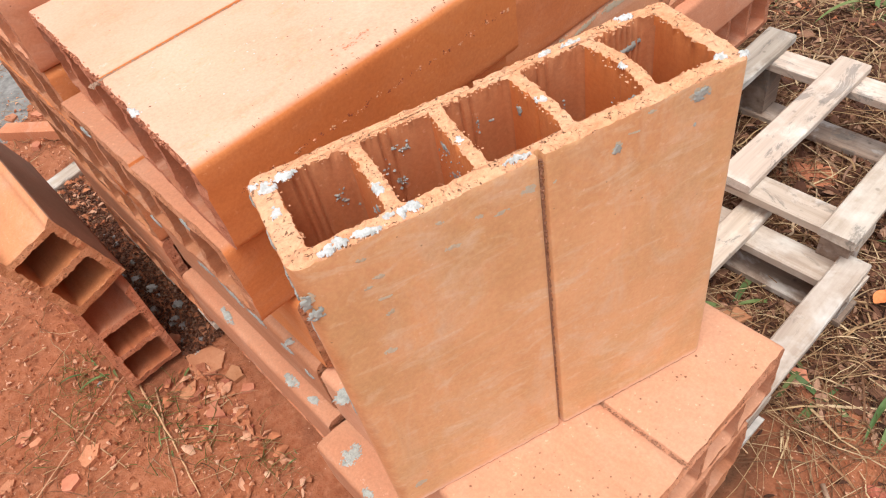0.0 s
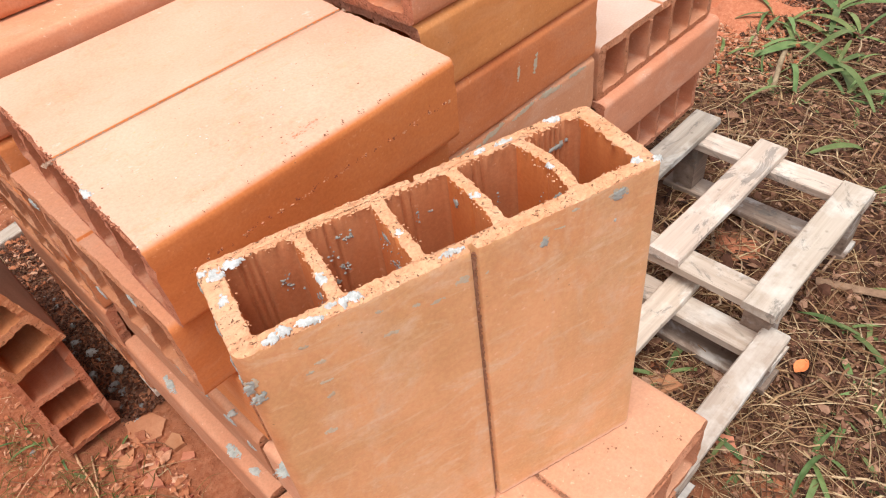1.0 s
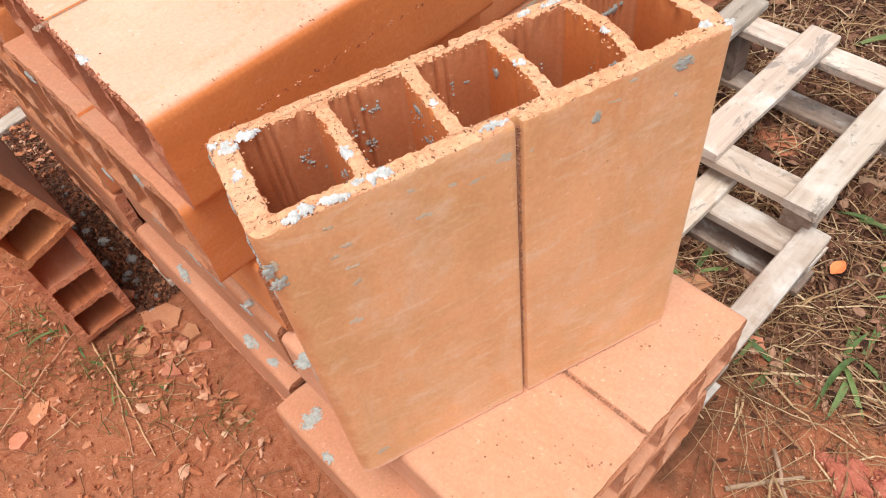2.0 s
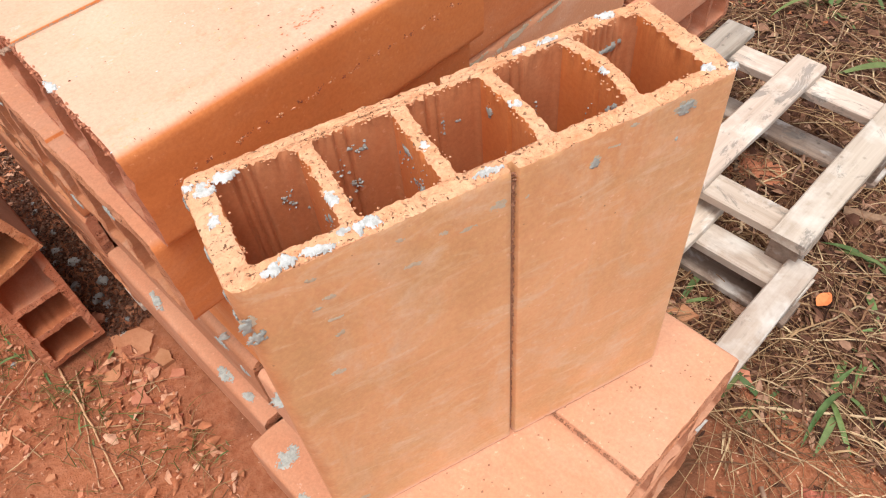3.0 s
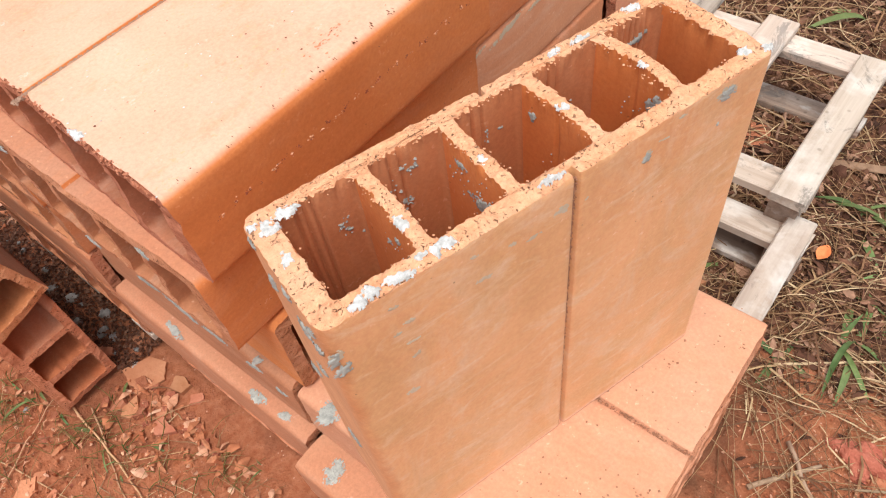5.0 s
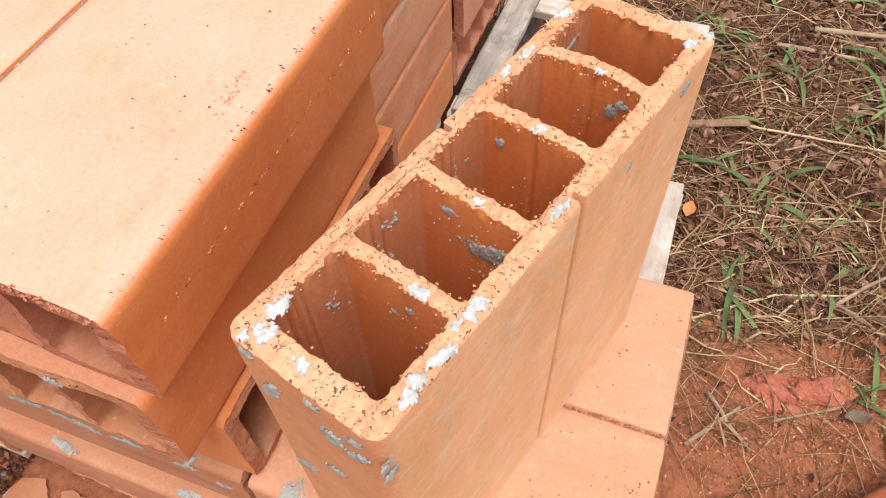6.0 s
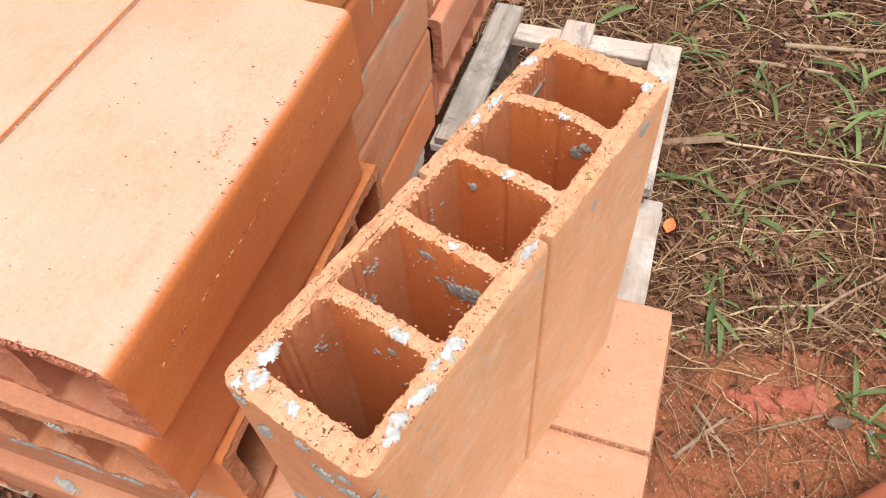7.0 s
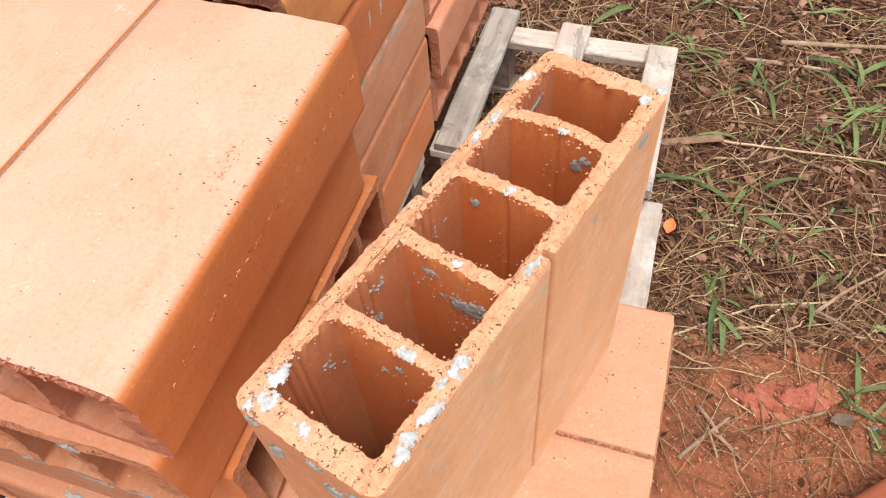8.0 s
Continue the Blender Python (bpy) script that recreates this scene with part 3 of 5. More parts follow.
# ---- mortar on the blocks ----
def blob(rx, ry, h, seed, rings=3, n=16, ragged=0.45):
    """A ragged, slightly domed patch in the xy plane."""
    bm = bmesh.new()
    top = bm.verts.new((0, 0, h))
    prev = None
    for r in range(1, rings + 1):
        f = r / rings
        row = []
        for i in range(n):
            a = 2 * math.pi * i / n
            k = f * (1 + ragged * (noise.noise(Vector((math.cos(a) * 2 + seed, math.sin(a) * 2, f))) + 0.8 * noise.noise(Vector((math.cos(a) * 5 + seed, math.sin(a) * 5, 4))) + 0.6 * noise.noise(Vector((math.cos(a) * 13 + seed, math.sin(a) * 13, 9)))) * f)
            z = h * (1 - f ** 4) * (0.7 + 0.8 * noise.noise(Vector((math.cos(a) * 9 * f, math.sin(a) * 9 * f, seed)))) - (0.0006 if r == rings else 0)
            row.append(bm.verts.new((rx * k * math.cos(a), ry * k * math.sin(a), z)))
        for i in range(n):
            j = (i + 1) % n
            if prev:
                bm.faces.new((prev[i], row[i], row[j], prev[j])).smooth = True
            else:
                bm.faces.new((top, row[i], row[j])).smooth = True
        prev = row
    return bm


def smear(rx, ry, h, lumps, seed, cell):
    """A granular film of mortar in the xy plane with a broken edge."""
    nx, ny = int(rx * 1.7 / cell) + 1, int(ry * 1.7 / cell) + 1
    size = math.sqrt(rx * ry)
    sink = 0.00015 if h < 0.0003 else 0.0006

    def cover(x, y):
        f = (x / rx) ** 2 + (y / ry) ** 2
        f += 1.1 * noise.noise(Vector((x / size * 1.3 + seed, y / size * 1.3, 1))) + 0.8 * noise.noise(Vector((x / 0.0034 + seed, y / 0.0030, 5))) + 0.6 * noise.noise(Vector((x / 0.0016, y / 0.0016 + seed, 8)))
        return 1 - f

    keep = [(i, j) for i in range(-nx, nx) for j in range(-ny, ny) if cover((i + 0.5) * cell, (j + 0.5) * cell) > 0]
    bm = bmesh.new()
    at = {}
    for i, j in keep:
        for q in ((i, j), (i + 1, j), (i + 1, j + 1), (i, j + 1)):
            if q not in at:
                x, y = q[0] * cell, q[1] * cell
                c = max(0.0, min(1.0, cover(x, y) * 1.5))
                z = c * (h + lumps * (0.5 + noise.noise(Vector((x / 0.0016 + seed, y / 0.0016, 2))))) - (sink if c == 0 else 0.0)
                at[q] = bm.verts.new((x + cell * 0.45 * noise.noise(Vector((q[0] * 1.7, q[1] * 1.7, seed))), y + cell * 0.45 * noise.noise(Vector((q[0] * 1.7, q[1] * 1.7, seed + 9))), max(z, -sink)))
        bm.faces.new([at[q] for q in ((i, j), (i + 1, j), (i + 1, j + 1), (i, j + 1))]).smooth = True
    if not keep:
        return smear(rx * 1.2, ry * 1.2, h, lumps, seed + 1.3, cell)
    return bm


def spatter(parent, facing, places, mat, flat=0.0012, slope=0.0):
    """Ragged mortar patches on one face of a block. facing: x and y axes of the patch; places: x, y, z, half sizes."""
    ax, ay = facing
    for x, y, z, rx, ry in places:
        ob = part("mortar_patch", smear(rx, ry, flat + (0.05 if mat is LIME else 0.0 if mat is FILM else 0.012) * min(rx, ry), 0.0012 if mat is LIME else 0.00004 if mat is FILM else 0.0008, rng.uniform(0, 99), 0.0009 if rx + ry < 0.03 else 0.0012), mat, parent)
        spin = Matrix.Rotation(slope + rng.uniform(-0.25, 0.25), 4, "Z")
        ob.matrix_world = axes(Vector(ax), Vector(ay), Vector(ax).cross(Vector(ay)), Vector((x, y, z))) @ spin


X, Y, Z = (1, 0, 0), (0, 1, 0), (0, 0, 1)
RIM_Z = STAND_BASE + 0.4015
spatter(stand, (X, Y), [(x + 0.003 * max(0.0, 1 - x / 0.2), y, RIM_Z, rx * 0.85, ry * 0.85) for x, y, rx, ry in (
    (0.028, 0.096, 0.012, 0.006), (0.014, 0.090, 0.007, 0.009), (0.012, 0.060, 0.005, 0.008), (0.036, 0.004, 0.014, 0.006), (0.062, 0.003, 0.013, 0.005),
    (0.086, 0.038, 0.005, 0.009), (0.097, 0.006, 0.012, 0.006), (0.160, 0.048, 0.005, 0.006), (0.184, 0.006, 0.012, 0.004), (0.237, 0.053, 0.005, 0.007),
    (0.270, 0.104, 0.007, 0.004), (0.297, 0.103, 0.010, 0.004), (0.353, 0.106, 0.011, 0.005), (0.374, 0.012, 0.007, 0.006), (0.390, 0.004, 0.005, 0.005),
    (0.310, 0.050, 0.003, 0.006), (0.005, 0.098, 0.004, 0.004), (0.080, 0.009, 0.006, 0.004))], LIME, 0.0018)
spatter(stand, (X, Z), [(x, -0.0022, z, rx, ry * 0.8) for x, z, rx, ry in (
    (0.268, 0.712, 0.006, 0.008), (0.343, 0.698, 0.004, 0.004), (0.345, 0.728, 0.010, 0.007), (0.189, 0.712, 0.007, 0.006), (0.191, 0.690, 0.006, 0.005),
    (0.164, 0.703, 0.007, 0.003), (0.146, 0.710, 0.003, 0.003), (0.121, 0.692, 0.007, 0.003), (0.115, 0.722, 0.003, 0.002), (0.061, 0.698, 0.005, 0.003),
    (0.051, 0.692, 0.004, 0.002), (0.053, 0.722, 0.005, 0.002), (0.008, 0.708, 0.005, 0.008), (0.060, 0.655, 0.004, 0.003), (0.050, 0.610, 0.006, 0.004),
    (0.034, 0.374, 0.012, 0.007), (0.211, 0.708, 0.003, 0.003), (0.299, 0.732, 0.004, 0.002), (0.060, 0.674, 0.006, 0.002), (0.253, 0.680, 0.004, 0.002), (0.283, 0.720, 0.006, 0.002))], FILM, 0.0001)
spatter(stand, (X, Z), [(0.006, -0.0023, 0.706, 0.004, 0.007), (0.009, -0.0023, 0.691, 0.007, 0.006), (0.346, -0.0023, 0.726, 0.008, 0.006), (0.268, -0.0023, 0.711, 0.004, 0.005), (0.343, -0.0023, 0.698, 0.002, 0.002)], MORTAR, 0.0002)
spatter(stand, (Z, Y), [(0.0030, y, z, rx * 1.5, ry * 0.65) for y, z, rx, ry in (
    (0.085, 0.694, 0.010, 0.009), (0.045, 0.728, 0.004, 0.008), (0.035, 0.697, 0.006, 0.014), (0.090, 0.560, 0.010, 0.008), (0.016, 0.720, 0.007, 0.006), (0.016, 0.698, 0.009, 0.006),
    (0.060, 0.470, 0.012, 0.012), (0.094, 0.732, 0.005, 0.007), (0.050, 0.620, 0.008, 0.006))], MORTAR, 0.0004, -0.68)
spatter(stand, (X, Z), [(x, 0.0963, z, rx * 0.8, ry * 0.8) for x, z, rx, ry in (
    (0.132, 0.716, 0.004, 0.003), (0.122, 0.720, 0.003, 0.002), (0.119, 0.686, 0.003, 0.004), (0.113, 0.670, 0.003, 0.004), (0.066, 0.699, 0.003, 0.002), (0.281, 0.624, 0.003, 0.004),
    (0.211, 0.705, 0.005, 0.002), (0.352, 0.716, 0.013, 0.005), (0.072, 0.690, 0.004, 0.002))], MORTAR, 0.0003)
spatter(stand, (Z, Y), [(0.1555, 0.043, 0.699, 0.007, 0.016), (0.1555, 0.032, 0.706, 0.005, 0.008), (0.1557, 0.070, 0.722, 0.003, 0.008), (0.0846, 0.045, 0.716, 0.003, 0.004), (0.0846, 0.058, 0.703, 0.002, 0.003), (0.2304, 0.081, 0.716, 0.005, 0.004), (0.3075, 0.034, 0.712, 0.006, 0.006), (0.3062, 0.027, 0.722, 0.004, 0.007)], MORTAR, 0.0003)
# a grey film along an edge of the tall column
for u, z, w, hgt in COLUMN_EDGE:
    spatter(column, (STACK_U, UP), [(*spot(u, 0.0836, z), w, hgt)], FILM, 0.0002)
# smears on the blocks below
spatter(slab, (X, Y), [(0.001, 0.166, 0.3375, 0.016, 0.012)], MORTAR, 0.0006)
spatter(foot, (X, Y), [(-0.029, 0.150, 0.2295, 0.016, 0.012), (-0.030, 0.09, 0.2295, 0.006, 0.009)], MORTAR, 0.0006)
spatter(ledge, (X, Y), [(-0.038, 0.278, 0.3435, 0.007, 0.006), (-0.058, 0.40, 0.3433, 0.006, 0.022), (-0.075, 0.47, 0.3433, 0.006, 0.030)], MORTAR, 0.0006)
side = (UP, STACK_V)
for u, v, z, h, w in ((0.0187, 0.10, 0.322, 0.006, 0.018), (0.0187, 0.17, 0.328, 0.007, 0.026), (0.0187, 0.24, 0.326, 0.008, 0.034), (0.0187, 0.31, 0.330, 0.006, 0.030), (0.0187, 0.06, 0.300, 0.006, 0.012)):
    spatter(ledge, side, [(*spot(u, v, z), h, w)], MORTAR, 0.0008)
for u, v, z, h, w in ((-0.0103, 0.10, 0.590, 0.005, 0.010), (-0.0103, 0.27, 0.487, 0.005, 0.014), (-0.0103, 0.36, 0.590, 0.006, 0.016)):
    spatter(second, side, [(*spot(u, v, z), h, w)], MORTAR, 0.0008)
for u, v, w, h in ((0.006, 0.12, 0.007, 0.016), (0.008, 0.07, 0.006, 0.010), (0.006, 0.30, 0.006, 0.020)):
    spatter(step, (STACK_U, STACK_V), [(*spot(u, v, 0.2333), w, h)], MORTAR, 0.0004)
spatter(crown, (X, Y), [(-0.062, 0.307, 0.7162, 0.004, 0.010)], LIME, 0.0003)


def crumbs(parent, loops, z, count, rng, mat, size=0.0016):
    """Small torn grains along the edges of a cut end."""
    verts, faces = [], []
    for _ in range(count):
        pts = rng.choice(loops)
        x, y = rng.choice(pts)
        s = size * rng.uniform(0.5, 1.5)
        x, y = x + rng.gauss(0, 0.0016), y + rng.gauss(0, 0.0016)
        b = len(verts)
        for dx, dy, dz in ((1, 0, 0), (-1, 0, 0), (0, 1, 0), (0, -1, 0), (0, 0, 1), (0, 0, -1)):
            k = s * rng.uniform(0.6, 1.3)
            verts.append((x + dx * k, y + dy * k, z + dz * k * 0.8 - 0.0004))
        for a, c, d in ((0, 2, 4), (2, 1, 4), (1, 3, 4), (3, 0, 4), (2, 0, 5), (1, 2, 5), (3, 1, 5), (0, 3, 5)):
            faces.append((b + a, b + c, b + d))
    me = bpy.data.meshes.new("rim_grit")
    me.from_pydata(verts, [], faces)
    me.materials.append(mat)
    ob = new("rim_grit", me)
    ob.parent = parent
    return tagged(ob, "torn clay grains on the cut edge", kind="stuff")


cw = (0.391 - 2 * 0.0145 * 1.3 - 4 * 0.0115) / 5
rim_loops = [rounded(0.0145 * 1.3 + c * (cw + 0.0115), 0.0145, 0.0145 * 1.3 + c * (cw + 0.0115) + cw, 0.113 - 0.0145, 0.009, 0.003) for c in range(5)]


PIT = plain_material("dark_pit", (0.10, 0.035, 0.016), (0.18, 0.07, 0.03), 200)
SMUDGE = (0.031, 0.112, 0.195)


def grains(parent, name, start, end, count, spread, size, mat, label, stretch=(1, 1, 1)):
    """Grains strewn along a line of a block, in its own directions."""
    bm_verts, bm_faces = [], []
    a, c = Vector(start), Vector(end)
    for _ in range(count):
        p = a.lerp(c, rng.random()) + Vector([rng.gauss(0, s) for s in spread])
        s = size * rng.uniform(0.5, 1.6)
        o = len(bm_verts)
        for d in ((1, 0, 0), (-1, 0, 0), (0, 1, 0), (0, -1, 0), (0, 0, 1), (0, 0, -1)):
            bm_verts.append(p + Vector([e * g for e, g in zip(d, stretch)]) * s * rng.uniform(0.5, 1.3))
        for i, j, k in ((0, 2, 4), (2, 1, 4), (1, 3, 4), (3, 0, 4), (2, 0, 5), (1, 2, 5), (3, 1, 5), (0, 3, 5)):
            bm_faces.append((o + i, o + j, o + k))
    me = bpy.data.meshes.new(name)
    me.from_pydata(bm_verts, [], bm_faces)
    me.materials.append(mat)
    ob = new(name, me)
    ob.parent = parent
    return tagged(ob, label, kind="stuff")


for x, z, n in ((0.064, 0.358, 16), (0.078, 0.346, 7), (0.128, 0.378, 15), (0.118, 0.342, 12), (0.112, 0.365, 6), (0.196, 0.366, 9), (0.281, 0.350, 8), (0.290, 0.300, 6)):
    grains(stand, "mortar_crumb", (x - 0.004, 0.0983, z), (x + 0.004, 0.0983, z), n, (0.002, 0.0002, 0.0045), 0.0013, MORTAR, "crumbs of grey mortar stuck to the cell wall", (1, 0.8, 1))
for x, y, z, n in ((0.0812, 0.05, 0.36, 12), (0.1521, 0.07, 0.37, 14), (0.1521, 0.040, 0.362, 60), (0.1521, 0.045, 0.33, 12), (0.2270, 0.06, 0.34, 10), (0.3054, 0.06, 0.35, 10)):
    grains(stand, "mortar_crumb", (x, y - 0.01, z), (x, y + 0.01, z), n, (0.0003, 0.006, 0.010), 0.0009, MORTAR, "crumbs of grey mortar stuck to the rib", (0.8, 1, 1))
# brown grit whose dark colour also stands in for the groove's shade
grains(stand, "groove_grit", (0.1985, 0.0042, 0.004), (0.1985, 0.0042, 0.395), 1500, (0.0011, 0.0004, 0), 0.0010, DUST_GRIT, "brown grit in the groove, darkening it as shade would")
grains(slab, "groove_grit", (0.1995, 0.003, 0.0), (0.1995, 0.003, 0.40), 500, (0.0015, 0.0006, 0), 0.0013, DUST_GRIT, "clay grit in the groove")
for k in range(20):
    x = 0.015 + 0.368 * k / 19
    grains(slab, "surface_pit", (x, -0.0003, 0.008), (x, -0.0003, 0.36), rng.choice((6, 10, 18, 26)), (0.008, 0.0002, 0.002), 0.0014, DUST_GRIT, "small dark pits", (1, 0.9, 1))
grains(crown, "groove_grit", (0.213, 0.1088, 0.0), (0.213, 0.1088, 0.42), 3600, (0.0013, 0.0006, 0), 0.0014, GROOVE_DUST, "grey-brown dust in the groove")
for k in range(46):
    z = 0.03 + 0.37 * k / 46 + rng.uniform(-0.006, 0.006)
    y = 0.062 + rng.uniform(-0.003, 0.003)
    grains(crown, "drag_scar", (0.0003, y, z), (0.0003, y, z + rng.uniform(0.003, 0.009)), 9, (0.0002, 0.0013, 0), 0.0011, CLAY_DARK if k % 2 == 0 else CLAY_RIM, "drag mark", (0.5, 1, 1.2))
for k in range(24):
    z = 0.01 + 0.39 * (k + rng.uniform(0, 0.9)) / 24
    grains(crown, "edge_nick", (0.0045, 0.1095, z), (0.009, 0.1115, z + rng.uniform(-0.003, 0.003)), rng.choice((2, 3, 5)), (0.001, 0.0002, 0.0014), 0.0007, PIT, "dark nick on the edge", (2.2, 0.7, 0.7))
grains(crown, "dark_speck", (0.07, 0.112, 0.05), (0.12, 0.112, 0.36), 32, (0.04, 0.0001, 0.03), 0.0009, PIT, "dark specks on the face", (1, 0.35, 1))
grains(crown, "pale_speck", (0.08, 0.112, 0.03), (0.30, 0.112, 0.36), 70, (0.06, 0.0001, 0.05), 0.0010, LIME, "white specks on the face", (1, 0.35, 1))
grains(crown, "red_smudge", SMUDGE, (SMUDGE[0], SMUDGE[1], SMUDGE[2] + 0.02), 40, (0.004, 0.0001, 0.010), 0.0008, CLAY, "reddish rubbed spot", (1, 0.3, 1.6))
grains(crown, "torn_edge", (0.01, 0.1105, 0.001), (0.43, 0.1105, 0.022), 420, (0, 0.0008, 0.0012), 0.0013, CLAY_CUT, "torn clay grains along the cut edge")
crumbs(stand, rim_loops, 0.4012, 420, rng, CLAY_RIM, 0.0009)

# ---- ground ----
SOIL = island_material("damp_soil", ((0.0, (0.06, 0.024, 0.014)), (0.6, (0.13, 0.050, 0.028)), (1.0, (0.22, 0.12, 0.08))))
def land(x, y):
    h = 0.016 * noise.noise(Vector((x * 2.1, y * 2.1, 3))) + 0.007 * noise.noise(Vector((x * 9, y * 9, 7))) + 0.003 * noise.noise(Vector((x * 30, y * 30, 1)))
    return h - 0.006


bm = bmesh.new()
N = 190
xs = [-1.2 + 4.6 * i / N for i in range(N + 1)]
ys = [-1.0 + 4.6 * i / N for i in range(N + 1)]
grid = [[bm.verts.new((x, y, land(x, y))) for x in xs] for y in ys]
for j in range(N):
    for i in range(N):
        bm.faces.new((grid[j][i], grid[j][i + 1], grid[j + 1][i + 1], grid[j + 1][i])).smooth = True
rim = [grid[0][i] for i in range(N + 1)] + [grid[j][N] for j in range(1, N + 1)] + [grid[N][i] for i in range(N - 1, -1, -1)] + [grid[j][0] for j in range(N - 1, 0, -1)]
far = [bm.verts.new((1.1 + (v.co.x - 1.1) * 200, 1.3 + (v.co.y - 1.3) * 200, -0.006)) for v in rim]
for i in range(len(rim)):
    j = (i + 1) % len(rim)
    bm.faces.new((rim[j], rim[i], far[i], far[j])).smooth = True
ground = tagged(new("ground", mesh_from("ground", bm, GROUND)), "red earth and dark leaf mould", "ground", kind="structure")


# ---- pallets ----
def board(length, width, thick, rng):
    """A sawn board along x with slightly worn, uneven edges."""
    bm = bmesh.new()
    n = 8
    rows = []
    b = 0.0025
    prof = ((b, 0), (width - b, 0), (width, b), (width, thick - b), (width - b, thick), (b, thick), (0, thick - b), (0, b))
    s = rng.uniform(0, 50)
    for i in range(n + 1):
        x = length * i / n
        row = []
        for y, z in prof:
            w = noise.noise(Vector((x * 9 + s, y * 20, z * 30)))
            row.append(bm.verts.new((x + (0.003 * noise.noise(Vector((s, y * 60, z * 40))) if i in (0, n) else 0), y + 0.0018 * w, z + 0.001 * w)))
        rows.append(row)
    for a, c in zip(rows, rows[1:]):
        for k in range(8):
            bm.faces.new((a[k], c[k], c[(k + 1) % 8], a[(k + 1) % 8]))
    bm.faces.new(rows[0])
    bm.faces.new(rows[-1][::-1])
    bmesh.ops.recalc_face_normals(bm, faces=bm.faces)
    return bm


def pallet(base, u_len, v_len, height, slats, label, leg):
    """A small wooden pallet; base is its corner of least u and v. slats: (v, width, u start, length)."""
    top = new("wooden_pallet")
    top.matrix_world = axes(STACK_U, STACK_V, UP, base)
    tagged(top, label, "pallet", "wooden pallets")
    for k, (v, w, u0, ln) in enumerate(slats):
        ob = part("slat", board(ln, w, 0.018, rng), WOOD_GREY if k == 2 else WOOD, top)
        ob.matrix_local = pose(u0, v, height - 0.018, 0, 0, rng.uniform(-0.7, 0.7))
    for u0 in leg:
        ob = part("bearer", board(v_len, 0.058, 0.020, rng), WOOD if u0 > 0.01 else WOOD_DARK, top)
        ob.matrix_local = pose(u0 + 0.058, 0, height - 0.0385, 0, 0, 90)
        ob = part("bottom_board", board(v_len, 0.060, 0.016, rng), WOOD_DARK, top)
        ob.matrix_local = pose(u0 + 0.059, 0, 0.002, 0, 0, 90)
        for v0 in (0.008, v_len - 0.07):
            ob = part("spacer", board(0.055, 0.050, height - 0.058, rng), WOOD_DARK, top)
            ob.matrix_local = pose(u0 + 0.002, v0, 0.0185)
    return top


pallet(spot(0.770, -0.333, 0.0), 0.44, 0.42, 0.170,
       ((0.0, 0.060, 0.0, 0.410), (0.190, 0.064, 0.018, 0.425), (0.348, 0.062, 0.020, 0.445), (0.50, 0.062, 0.02, 0.44), (0.72, 0.062, 0.02, 0.44)),
       "weathered grey wooden pallet, its near slats bare", (0.020, 0.375))
pallet(spot(0.425, -0.362, 0.0), 0.40, 0.42, 0.1075,
       ((0.0, 0.048, 0.0, 0.378), (0.189, 0.053, 0.0, 0.400), (0.36, 0.053, 0.0, 0.30)),
       "weathered grey wooden pallet beside the low blocks", (0.02, 0.315))
pallet(spot(0.0, 0.462, 0.0), 0.40, 0.40, 0.0695,
       ((0.0, 0.06, 0.0, 0.39), (0.17, 0.06, 0.0, 0.39), (0.33, 0.06, 0.0, 0.39)),
       "low weathered wooden pallet under the back blocks", (0.03, 0.30))
pallet(spot(0.425, 0.090, 0.0), 0.38, 0.80, 0.167,
       ((0.0, 0.06, 0.0, 0.34), (0.25, 0.06, 0.0, 0.34), (0.45, 0.06, 0.0, 0.34), (0.74, 0.06, 0.0, 0.34)),
       "weathered wooden pallet under the tall blocks", (0.02, 0.28))


# ---- litter on the ground ----
def free(x, y):
    """Whether a spot lies clear of the blocks."""
    d = Vector((x, y, 0)) - STACK_O
    u, v = d.dot(STACK_U), d.dot(STACK_V)
    return not ((-0.05 < u < 0.44 and -0.39 < v < 1.0) or (0.4 < u < 1.27 and 0.07 < v < 1.0) or (-0.19 < u < -0.05 and 0.50 < v < 0.96))


def mould(x, y):
    """How far a spot belongs to the dark leaf mould: 0 red earth, 1 mould."""
    r = 1.2 * x + 0.15 * y + 0.7 * noise.noise(Vector((x * 3.5, y * 3.5, 0))) - 0.8 * math.exp(-((x - 0.66) ** 2 + (y + 0.28) ** 2) / 0.018)
    return min(1.0, max(0.0, (r - 0.66) / 0.24))


